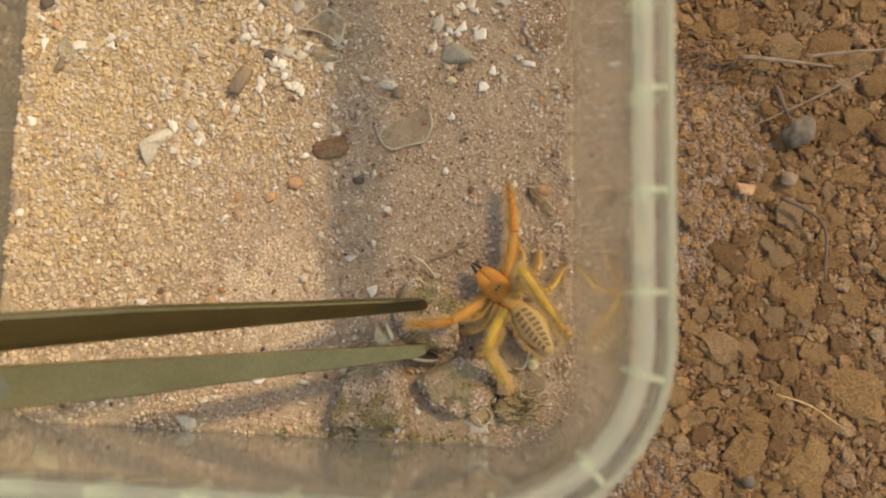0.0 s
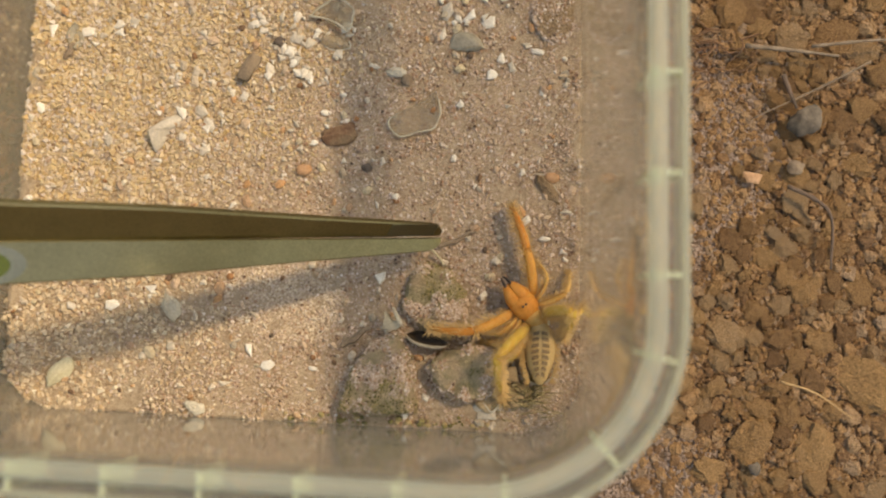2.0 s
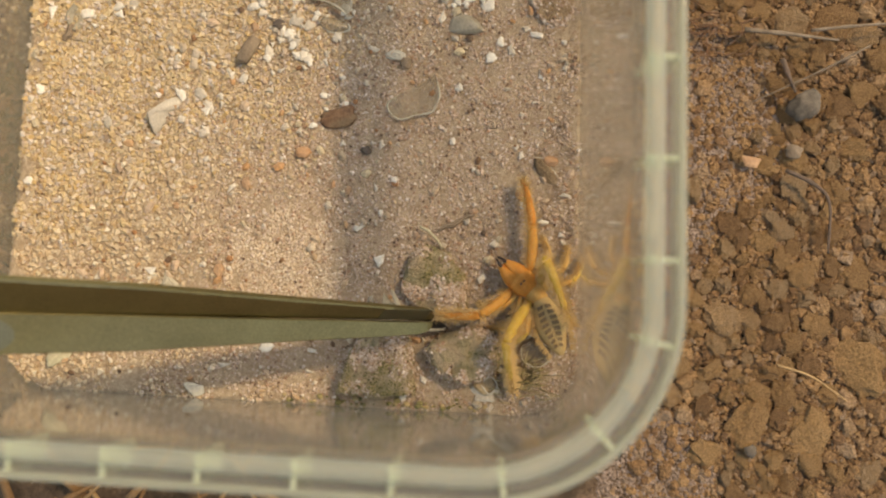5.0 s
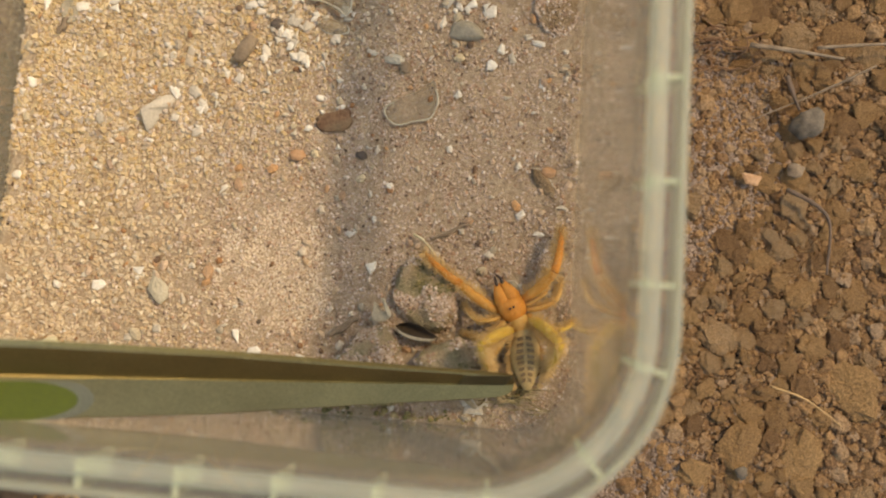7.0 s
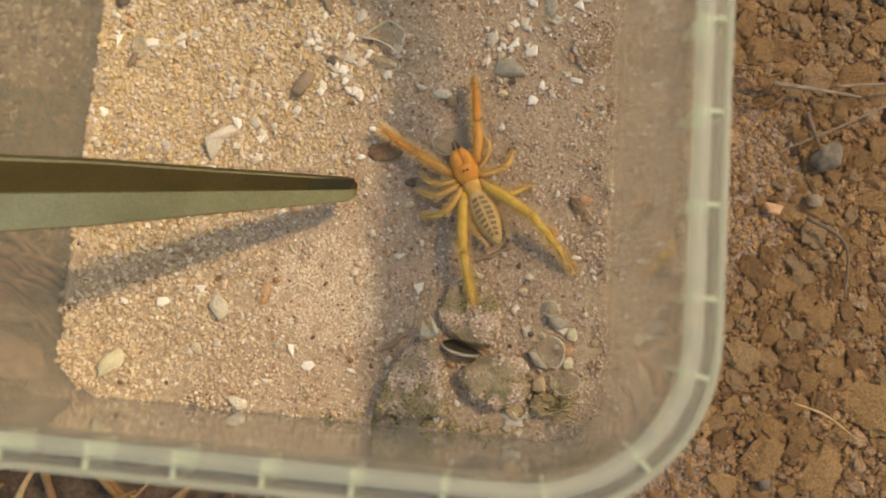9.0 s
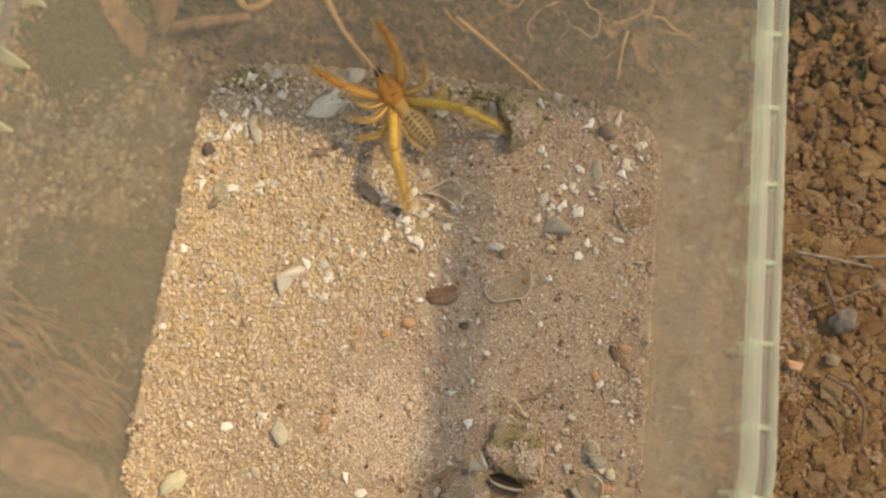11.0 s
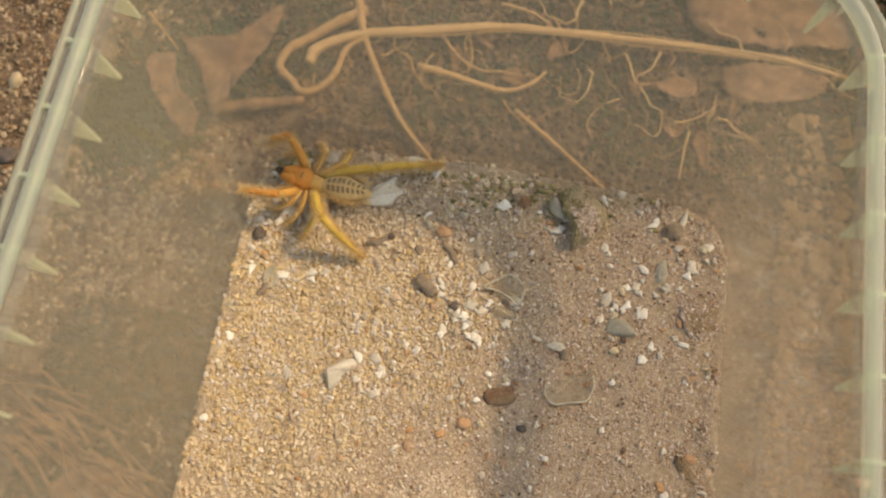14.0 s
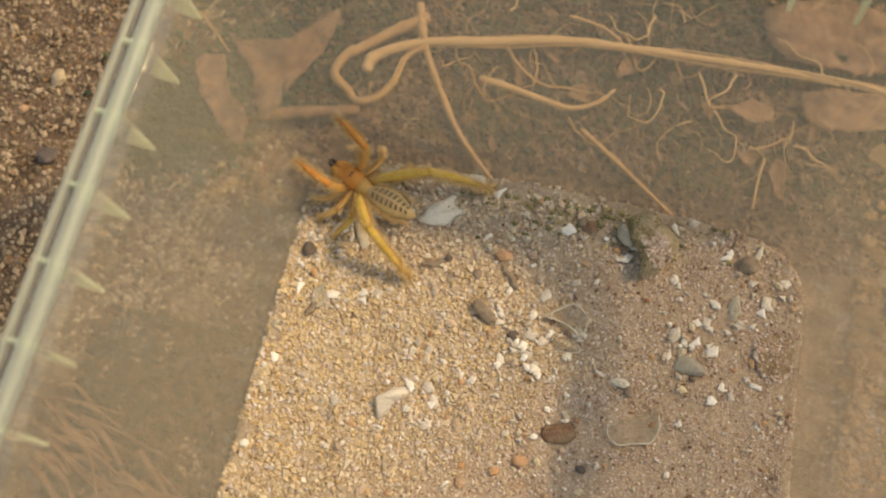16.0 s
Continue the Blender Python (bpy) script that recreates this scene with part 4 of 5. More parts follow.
def revolved(profile, sides=16, squash=0.8, bend=0.0):
    """A body along y from rows of (y, radius, z)."""
    verts, faces = [], []
    for y, r, z in profile:
        for k in range(sides):
            a = 2 * math.pi * k / sides
            verts.append((r * math.cos(a), y, z + r * squash * math.sin(a)))
    n = len(profile)
    for j in range(n - 1):
        for k in range(sides):
            a, b = j * sides + k, j * sides + (k + 1) % sides
            faces.append((b, a, a + sides, b + sides))
    faces += [tuple(range(sides)), tuple(range((n - 1) * sides, n * sides))[::-1]]
    return verts, faces


part("head", mesh_of("head", *revolved([(-0.3, 0.1, 0.44), (-0.24, 0.19, 0.46), (-0.12, 0.26, 0.47), (0.02, 0.285, 0.48), (0.12, 0.27, 0.47), (0.2, 0.2, 0.45)]), ORANGE_SKIN, True), spider, label="orange head shield")
for s in (-1, 1):
    jaw = part("chelicera", mesh_of("chelicera", *revolved([(-0.06, 0.1, 0.0), (0.02, 0.155, 0.01), (0.14, 0.165, 0.02), (0.28, 0.13, 0.01), (0.4, 0.085, -0.01), (0.47, 0.05, -0.03)], 12, 1.1), ORANGE_SKIN, True), spider, at(0.118 * s, 0.1, 0.46, 0, 0, 7 * s))
    part("fang", mesh_of("fang", *joined([tube(spline([(0, 0.4, 0.03), (0.01, 0.54, 0.02), (-0.02 * s, 0.66, -0.05)], 4), [0.035] * 4 + [0.028] * 3 + [0.02, 0.008], 7), tube([(0, 0.38, -0.06), (0, 0.5, -0.1), (0, 0.58, -0.1)], [0.035, 0.03, 0.008], 7)]), BLACK_SKIN, True), jaw, label="black fang tip")
eye_mesh = mesh_of("eye", *lump(3, (0.027, 0.027, 0.027), 0.0, 2), BLACK_SKIN, True)
for s in (-1, 1):
    part("eye", eye_mesh, spider, at(0.042 * s, 0.0, 0.735))
part("thorax", mesh_of("thorax", *revolved([(-0.62, 0.1, 0.42), (-0.54, 0.17, 0.44), (-0.4, 0.19, 0.45), (-0.28, 0.2, 0.46), (-0.2, 0.16, 0.46)]), AMBER_SKIN, True), spider)
abdomen = part("abdomen", mesh_of("abdomen", *revolved([(0.1, 0.1, 0.0)] + [(-0.04 - 1.16 * i / 19, (0.2 + 0.13 * math.sin(math.pi * min(i / 15, 1.0))) * (1.0 if i % 2 else 0.95) * (1 - max(0, i - 14) ** 2 / 34), 0.02) for i in range(20)], 16, 0.85), TAN_SKIN, True), spider, label="tan abdomen with brown bands")
side_hairs = []
for k in range(260):
    u, s = rng.uniform(0.0, 1.0), rng.choice([-1.0, 1.0])
    p = Vector((s * (0.2 + 0.11 * math.sin(math.pi * u)), -0.05 - 1.1 * u, rng.uniform(-0.08, 0.16)))
    side_hairs.append(tube([p, p + Vector((s * rng.uniform(0.06, 0.14), rng.uniform(-0.12, 0.02), rng.uniform(-0.03, 0.08)))], [0.011, 0.003], 3, caps=False))
part("bristles", mesh_of("bristles", *joined(side_hairs), HAIR), abdomen, label="fine pale bristles")
for i in range(8):
    y = -0.12 - 0.12 * i
    r = 0.2 + 0.13 * math.sin(math.pi * min((i * 2 + 1.5) / 15, 1.0))
    for side in (-1, 1):
        verts, faces = [], []
        for yy, back in ((y - 0.042, 0.03), (y + 0.035, 0.0)):
            for k in range(7):
                a = math.pi / 2 + side * (0.1 + k / 6 * (0.5 - 0.02 * i + back))
                verts += [((r + h) * math.cos(a), yy - 0.03 * k / 6, 0.02 + (r + h) * 0.85 * math.sin(a)) for h in (-0.01, 0.012)]
        for k in range(6):
            a, b = 2 * k, 2 * (k + 1)
            faces += [(a + 1, a + 15, b + 15, b + 1), (a, b, b + 1, a + 1), (a + 14, a + 15, b + 15, b + 14)]
        part("band", mesh_of("band", verts, faces, BAND_SKIN, True), abdomen, label="dark brown half band on the back")


def limb(first, second, r0, r1, r2, mat, mat2, label):
    """Two jointed pieces along +y: the thigh, and the shank that turns on its end."""
    thigh_line = [(0, 0, 0), (0, first * 0.3, 0.06), (0, first * 0.7, 0.06), (0, first, 0)]
    shank_line = [(0, 0, 0), (0, second * 0.3, 0.05), (0, second * 0.75, 0.02), (0, second, -0.08)]
    g = np.random.default_rng(int(first * 1000))
    coats = []
    for long, r in ((first, r0), (second, r1)):
        hairs = []
        for _ in range(int(480 * long)):
            u, a = g.uniform(0.05, 1), g.uniform(0, 6.28)
            p = Vector((0, long * u, 0))
            hairs.append(tube([p, p + Vector((math.cos(a), g.uniform(0.0, 0.8), math.sin(a))) * r * g.uniform(1.2, 1.7 + 0.07 / r)], [0.01, 0.002], 3, caps=False))
        coats.append(mesh_of("bristles", *joined(hairs), HAIR))
    return (mesh_of("thigh", *tube(spline(thigh_line, 4), [r0 * (0.7 + 0.36 * math.sin(math.pi * (0.12 + 0.7 * i / 12))) + (r1 - r0) * i / 12 * 0.6 for i in range(13)], 10), mat, True),
            mesh_of("shank", *tube(spline(shank_line, 4), [r2 + (r1 - r2) * (1 - (i / 12) ** 1.6) * (1.0 + 0.1 * math.sin(math.pi * i / 12)) for i in range(13)], 10), mat2, True),
            coats)


APPENDAGES = {
    "pedipalp": (0.95, 1.0, 0.1, 0.088, 0.035, PALP_SKIN, ORANGE_SKIN, 0.27, 0.06, 0.36),
    "front_leg": (0.55, 0.65, 0.04, 0.034, 0.014, AMBER_SKIN, AMBER_SKIN, 0.23, -0.06, 0.4),
    "second_leg": (0.6, 0.68, 0.055, 0.045, 0.016, AMBER_SKIN, AMBER_SKIN, 0.23, -0.16, 0.4),
    "third_leg": (0.7, 0.8, 0.065, 0.05, 0.016, AMBER_SKIN, YELLOW_SKIN, 0.22, -0.27, 0.4),
    "rear_leg": (1.35, 1.65, 0.11, 0.095, 0.022, YELLOW_SKIN, YELLOW_SKIN, 0.23, -0.4, 0.42),
}
limbs = {}
for name, (a, b, r0, r1, r2, mat, mat2, hx, hy, hz) in APPENDAGES.items():
    thigh, shank, bristles = limb(a, b, r0, r1, r2, mat, mat2, name)
    for s in (-1, 1):
        upper = part(name, thigh, spider, at(hx * s, hy, hz))
        lower = part("shank", shank, upper, at(0, a, 0))
        part("bristles", bristles[0], upper)
        part("bristles", bristles[1], lower)
        limbs[name, s] = (upper, lower, a, b, hx * s, hy, hz)

# ---- tweezers ----
tweezers = thing("tweezers", "long brushed steel tweezers with serrated tips", "tweezers")


def arm_mesh(side):
    """One arm: a tapering strip along -x from its tip at the origin. The upper arm (side 1) stands steeply, the lower one lies flatter."""
    prof = [(0.0, 0.35, 0.03), (-0.1, 0.62, 0.04), (-0.3, 0.8, 0.045), (-1.3, 1.0, 0.05), (-3.0, 1.3, 0.055), (-6.0, 1.9, 0.06), (-9.0, 2.2, 0.06), (-13.0, 2.2, 0.06)]
    lean = radians(52) if side > 0 else radians(-14)
    wide = 0.4 if side > 0 else 0.34
    along, across = Vector((0, side * math.cos(lean), math.sin(lean))), Vector((0, -side * math.sin(lean), math.cos(lean)))
    verts, faces = [], []
    for x, w, t in prof:
        w *= wide
        o = Vector((x, -0.015 if side > 0 else -0.012, -0.03 if side > 0 else 0.02))
        c = 0.4 * t
        for u, v in ((0, -t), (0, t - c), (c, t), (w - c, t), (w, t - c), (w, -t)):
            verts.append(o + along * u + across * v)
    for j in range(len(prof) - 1):
        for k in range(6):
            a, b = j * 6 + k, j * 6 + (k + 1) % 6
            faces.append((a, b, b + 6, a + 6) if side > 0 else (b, a, a + 6, b + 6))
    faces += [tuple(range(6)), tuple(range(len(verts) - 6, len(verts)))]
    return verts, faces


tooth = mesh_of("tooth", [(x, 0.012 + u * math.cos(radians(52)) - v * math.sin(radians(52)), u * math.sin(radians(52)) + v * math.cos(radians(52))) for x in (-0.013, 0.013) for u, v in ((0.02, 0.04), (0.02, 0.075), (0.33, 0.075), (0.33, 0.04))],
                [(0, 1, 2, 3), (4, 7, 6, 5), (0, 4, 5, 1), (1, 5, 6, 2), (2, 6, 7, 3)], BARE_EDGE)
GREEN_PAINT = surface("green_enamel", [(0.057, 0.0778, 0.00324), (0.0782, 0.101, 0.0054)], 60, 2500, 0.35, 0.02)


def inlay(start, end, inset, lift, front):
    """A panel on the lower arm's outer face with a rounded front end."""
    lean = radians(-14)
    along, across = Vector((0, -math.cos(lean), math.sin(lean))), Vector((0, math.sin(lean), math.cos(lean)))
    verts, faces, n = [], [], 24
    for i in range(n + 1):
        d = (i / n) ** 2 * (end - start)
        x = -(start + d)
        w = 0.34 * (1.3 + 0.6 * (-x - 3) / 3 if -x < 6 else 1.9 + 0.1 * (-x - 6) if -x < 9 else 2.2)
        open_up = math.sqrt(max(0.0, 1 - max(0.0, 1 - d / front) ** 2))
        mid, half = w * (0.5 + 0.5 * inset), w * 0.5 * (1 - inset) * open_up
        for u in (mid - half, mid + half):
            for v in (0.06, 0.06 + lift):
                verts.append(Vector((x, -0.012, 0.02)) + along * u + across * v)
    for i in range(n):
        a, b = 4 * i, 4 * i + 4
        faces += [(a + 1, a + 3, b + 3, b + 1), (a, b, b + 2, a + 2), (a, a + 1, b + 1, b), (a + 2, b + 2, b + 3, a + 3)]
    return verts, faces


arms = {}
for s in (-1, 1):
    arms[s] = part("arm", mesh_of("arm", *arm_mesh(s), STEEL), tweezers, at(-13, 0, 0))
    me = arms[s].data
    for v in me.vertices:
        v.co.x += 13 * CM
    for i in range(24 if s > 0 else 0):
        part("tooth", tooth, arms[s], at(13 - 0.22 - 0.045 * i, 0, 0))
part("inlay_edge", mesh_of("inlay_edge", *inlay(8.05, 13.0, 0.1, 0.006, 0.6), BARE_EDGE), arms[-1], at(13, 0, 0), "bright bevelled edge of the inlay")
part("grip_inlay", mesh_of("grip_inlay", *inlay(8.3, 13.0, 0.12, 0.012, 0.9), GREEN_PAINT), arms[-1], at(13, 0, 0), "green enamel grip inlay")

# ---- straw, sticks and leaves ----
def stalk(name, label, points, r, mat=STRAW, category="straw", sides=7, taper=0.5):
    line = spline(points, 5)
    radii = [r * (1 - (1 - taper) * i / (len(line) - 1)) * (1.25 if i % 9 == 4 else 1.0) for i in range(len(line))]
    return thing(name, label, category, me=mesh_of(name, *tube(line, radii, sides), mat, True), group=category + "s on the soil")


Z = GROUND_Z
LONG = [(-4.66, 8.7, -1.1), (-4.5, 9.15, -1.05), (-3.45, 9.71, -1.0), (-1.64, 10.1, -0.95), (0.14, 10.52, -0.95), (1.96, 10.66, -0.95), (3.94, 10.79, -1.0), (5.91, 10.85, -1.0), (8.02, 10.88, -1.1), (9.84, 10.65, -1.2), (11.5, 10.3, -1.25)]
long_stalk = stalk("straw_stalk", "long thick dry straw stalk of loose fibres on the soil", LONG, 0.15, taper=0.4)
TWIST = [(-3.4, 10.5, -1.0), (-4.15, 9.98, -1.05), (-4.78, 9.44, -1.1), (-5.27, 9.01, -1.1), (-5.43, 8.48, -1.15), (-5.02, 8.16, -1.2), (-4.71, 7.88, -1.2), (-4.23, 8.07, -1.15), (-3.9, 8.59, -1.1), (-3.74, 9.27, -1.05), (-3.3, 9.65, -1.0)]
dry_root = stalk("dry_root", "twisted dry root looped on the soil", TWIST, 0.15, category="root")
stalk("stick", "short thick reddish stick on the soil", [(-6.8, 7.1, -1.3), (-5.7, 7.4, -1.28), (-4.6, 7.7, -1.3)], 0.17, LEAF, category="stick", taper=0.8)
stalk("straw_stalk", "pale straight straw leaning at the box", [(-3.7, 10.8, -1.0), (-3.44, 9.96, -0.95), (-3.07, 9.2, -1.1), (-2.05, 7.63, -1.25), (-0.95, 6.53, -1.3)], 0.12)
stalk("straw_stalk", "thin reddish straw lying on the soil", [(0.97, 8.35, -1.3), (2.25, 7.46, -1.25), (3.71, 6.4, -1.25)], 0.08)
stalk("straw_stalk", "thin short straw on the soil", [(5.6, 8.5, -1.3), (5.52, 8.07, -1.25), (5.46, 7.1, -1.3)], 0.05)
stalk("dry_root", "pinkish crooked dry root on the soil", [(-1.78, 9.09, -1.1), (-1.06, 8.99, -1.05), (-0.34, 8.89, -1.1), (0.6, 8.77, -1.1), (1.24, 9.04, -1.05), (1.62, 9.5, -1.1)], 0.11, category="root", taper=0.4)
for k, line in enumerate([[(3.68, 10.39), (3.94, 9.8), (4.43, 9.15), (4.8, 8.85), (4.77, 8.23), (4.09, 8.33)], [(4.1, 9.5), (4.7, 9.82), (5.4, 9.69), (5.3, 9.0)], [(-2.2, 9.4), (-1.5, 8.6), (-0.8, 8.9)],
                          [(-0.6, 10.6), (-0.4, 9.4), (-0.7, 9.0)], [(1.6, 11.2), (2.2, 10.2), (2.6, 11.0)], [(0.2, 11.4), (1.4, 11.0), (2.0, 10.1)], [(3.0, 11.0), (3.3, 10.2), (4.6, 11.2)], [(-1.4, 10.2), (-0.6, 9.5), (0.5, 9.3), (1.3, 9.45)]]):
    bent = spline([Vector((x, y, -1.15 + 0.1 * math.sin(3 * i + k))) for i, (x, y) in enumerate(line)], 4)
    bent = [p + 0.12 * Vector((noise.noise(p * 2.5), noise.noise(p * 2.5 + Vector((6, 0, 0))), 0.3 * noise.noise(p * 2))) for p in bent]
    stalk("rootlet", "thin curled pale rootlet on the soil", bent, 0.035 + 0.012 * (k % 3), category="root", sides=6, taper=0.35)


def stranded(ob, points, r, count, seed, mat=STRAW):
    """Loose fibres running along a stalk, as its parts."""
    g = np.random.default_rng(seed)
    line = spline(points, 8)
    for _ in range(count):
        i0, ph = int(g.integers(0, len(line) // 2)), g.uniform(0, 6.28)
        i1 = min(len(line), i0 + int(g.integers(len(line) // 3, len(line))))
        off = Vector((g.normal(0, 0.5), g.normal(0, 1.0), abs(g.normal(0, 0.7)))) * r
        pts = [p + off + Vector((0, 0.5 * r * math.sin(0.3 * i + ph), 0.3 * r * math.cos(0.21 * i + ph))) for i, p in enumerate(line[i0:i1])]
        part("fibre", mesh_of("fibre", *tube(pts, [g.uniform(0.18, 0.42) * r] * len(pts), 5), mat, True), ob)


def leaf(name, label, outline, z, curl=0.25, seed=1):
    """A dry leaf over an outline, folded and wrinkled, with a thickness."""
    o = [Vector((x, y, 0)) for x, y in outline]
    c = sum(o, Vector()) / len(o)
    n, rows = len(o), 5
    verts, faces = [], []
    for side in (0, 1):
        for j in range(rows):
            s = (j + 0.15) / (rows - 0.85)
            for p in o:
                q = c + (p - c) * s
                h = curl * (noise.noise(q * 0.9 + Vector((seed, 0, 0))) + 0.4 * noise.noise(q * 2.7 + Vector((0, seed, 0)))) + 0.12 * s * s
                verts.append((q.x, q.y, z + h - side * 0.02))
    base = n * rows
    for j in range(rows - 1):
        for i in range(n):
            q = (j * n + i, j * n + (i + 1) % n, (j + 1) * n + (i + 1) % n, (j + 1) * n + i)
            faces += [q, tuple(k + base for k in q[::-1])]
    e = (rows - 1) * n
    faces += [(e + i, e + (i + 1) % n, base + e + (i + 1) % n, base + e + i) for i in range(n)]
    faces += [tuple(range(n))[::-1], tuple(range(base, base + n))]
    return thing(name, label, "leaf", me=mesh_of(name, verts, faces, LEAF, True), group="leaves on the soil")


stranded(long_stalk, LONG, 0.075, 6, 5)
stranded(dry_root, TWIST, 0.05, 3, 6)


def wavy(points, steps=5):
    loop = [Vector((x, y, 0)) for x, y in points]
    line = spline(loop + [loop[0]], steps)[:-1]
    return [(p.x + 0.1 * noise.noise(p * 3) + 0.09 * noise.noise(p * 8), p.y + 0.1 * noise.noise(p * 3 + Vector((4, 4, 0))) + 0.09 * noise.noise(p * 8 + Vector((4, 4, 0)))) for p in line]


leaf("dry_leaf", "crumpled brown dry leaf on the soil", wavy([(-8.2, 8.9), (-7.6, 8.2), (-7.2, 7.4), (-6.8, 6.75), (-6.5, 7.5), (-6.2, 8.4), (-5.8, 9.3), (-5.7, 10.2), (-6.4, 9.5), (-7.0, 9.0)]), -1.15, 0.3, 2)
leaf("dry_leaf", "crumpled brown dry leaf on the soil", wavy([(-9.0, 8.1), (-8.6, 7.3), (-7.9, 6.5), (-7.2, 6.05), (-7.3, 6.8), (-8.0, 7.6), (-8.3, 8.4)]), -1.2, 0.25, 5)
leaf("leaf_litter", "pale curled scrap of dry leaf on the soil", wavy([(4.42, 9.6), (5.01, 9.88), (5.6, 9.8), (5.5, 9.4), (4.98, 9.3)], 3), -1.1, 0.2, 77)
leaf("dry_leaf", "flat brown dry leaf on the soil", wavy([(6.2, 10.4), (6.6, 9.6), (7.5, 9.6), (8.9, 10.1), (8.8, 10.8), (7.4, 10.7)]), -1.2, 0.2, 8)
leaf("dry_leaf", "large brown dry leaf on the soil", wavy([(5.0, 12.6), (5.6, 11.4), (7.6, 11.3), (9.5, 11.6), (9.2, 12.8), (7.0, 13.3)]), -1.2, 0.25, 11)
stalk("thin_straw", "thin reddish dry leaf stem", [(-9.2, 9.4, -1.0), (-8.7, 8.95, -0.95), (-8.2, 8.5, -1.1)], 0.05, category="stem")

for k in range(85):
    x, y = rng.uniform(-4.5, 9.5), rng.uniform(8.4, 13.2)
    p, a = Vector((x, y, Z + rng.uniform(0.15, 0.5))), rng.uniform(0, 6.28)
    line, curl = [p], rng.uniform(-0.5, 0.5)
    for _ in range(int(rng.integers(4, 9))):
        a += curl + rng.uniform(-0.8, 0.8)
        line.append(line[-1] + Vector((math.cos(a), math.sin(a), rng.uniform(-0.25, 0.25))) * rng.uniform(0.12, 0.42))
    for q in line:
        q.z = max(q.z, Z + 0.12)
    stalk("rootlet", "thin curled pale rootlet on the soil", line, 0.01 + 0.035 * rng.uniform() ** 2.5, category="root", sides=5, taper=0.3)
for k in range(18):
    x, y, a = rng.uniform(-8.5, 10.5), rng.uniform(7.8, 13.5), rng.uniform(0, 6.28)
    w, l = rng.uniform(0.08, 0.25), rng.uniform(0.4, 1.1)
    u, v = Vector((math.cos(a), math.sin(a))), Vector((-math.sin(a), math.cos(a)))
    outline = [(x + u.x * l * s + v.x * w * d, y + u.y * l * s + v.y * w * d) for s, d in ((-0.5, 0.1), (-0.2, 0.9), (0.2, 0.7), (0.5, 0.2), (0.35, -0.5), (-0.1, -0.9), (-0.4, -0.4))]
    leaf("leaf_litter", "torn scrap of brown dry leaf on the soil", wavy(outline, 3), Z + rng.uniform(0.12, 0.3), 0.2, k + 20)
for k, outline in enumerate(([(-8.6, -3.2), (-7.6, -2.6), (-6.4, -3.1), (-5.9, -3.7), (-6.6, -4.1), (-7.9, -3.9)], [(-9.2, -4.4), (-7.9, -4.2), (-6.4, -4.7), (-5.9, -5.4), (-7.2, -5.5), (-8.5, -5.2)])):
    leaf("dry_leaf", "straw-coloured dry leaf lying on the soil", wavy(outline), Z + 0.25, 0.3, 61 + k)

stalk("white_fibre", "thin curved white fibre on sand", [(3.55, -1.75, 0.1), (3.75, -1.85, 0.16), (3.95, -2.05, 0.12), (4.05, -2.2, 0.1)], 0.03, PALE, "fibre", 6)
MOSS_TUFT = surface("dry_moss", [(0.2, 0.16, 0.075), (0.32, 0.26, 0.13), (0.42, 0.34, 0.19)], 400, 2500, 0.95, 0.3, "island")
tuft = []
for k in range(70):
    x, y, a = rng.normal(5.75, 0.3), rng.normal(-4.85, 0.16), rng.uniform(-0.5, 1.6)
    l, h = rng.uniform(0.2, 0.6), rng.uniform(0.12, 0.4)
    x, y = min(max(x, 5.1), 6.2), min(max(y, -5.3), -4.3)
    tuft.append(tube([(x, y, 0.02), (x + math.cos(a) * l * 0.4, y + math.sin(a) * l * 0.4, h), (x + math.cos(a) * l, y + math.sin(a) * l * 0.7, h * rng.uniform(0.3, 0.9))], [0.015, 0.012, 0.006], 4))
thing("moss_tuft", "tuft of dry greenish moss in the box corner", "moss", me=mesh_of("moss_tuft", *joined(tuft), MOSS_TUFT))

# Leaf mould under the straw behind the box, coloured dark for the litter's shade.
SHADED_MOULD = surface("leaf_mould", [(0.0213, 0.0256, 0.0102), (0.0425, 0.044, 0.017), (0.085, 0.064, 0.0298), (0.162, 0.092, 0.0467)], 300, 2000, 0.95, 0.5, "island", mix=0.3)
mould = []
for k in range(13500):
    x, y = rng.uniform(-10.0, 12.0), rng.uniform(7.4, 14.0)
    if k > 8200:
        x, y = rng.uniform(-9.5, -5.2), rng.uniform(-7.5, 1.5)
        if noise.noise(Vector((x, y, 1.0)) * 0.5) < rng.uniform(-0.7, 0.2):
            continue
    elif noise.noise(Vector((x, y, 4.0)) * 0.45) + 0.12 * (y - (7.6 if x < -4.5 else 8.9 if x < 2 else 8.0)) < rng.uniform(-0.35, 0.4):
        continue
    s, a = rng.uniform(0.08, 0.3), rng.uniform(0, 6.28)
    v, f = chip_mesh(k + 2000, s * 1.8, s)
    turn = Euler((rng.uniform(-0.5, 0.5), rng.uniform(-0.5, 0.5), a)).to_matrix()
    mould.append(([turn @ Vector(p) + Vector((x, y, ground_height(x, y) + rng.uniform(0.02, 0.12))) for p in v], f))
# Darker and redder than the soil sheet under it.
DARK_SOIL = surface("dark_red_soil", [(0.04, 0.0216, 0.0136), (0.088, 0.049, 0.0299), (0.136, 0.0792, 0.049), (0.2, 0.119, 0.0748)], 300, 2000, 0.95, 0.5, "island", mix=0.3)
back_crumbs = [(rng.uniform(-4.5, 11.0), rng.uniform(6.0, 12.0)) for _ in range(13000)]
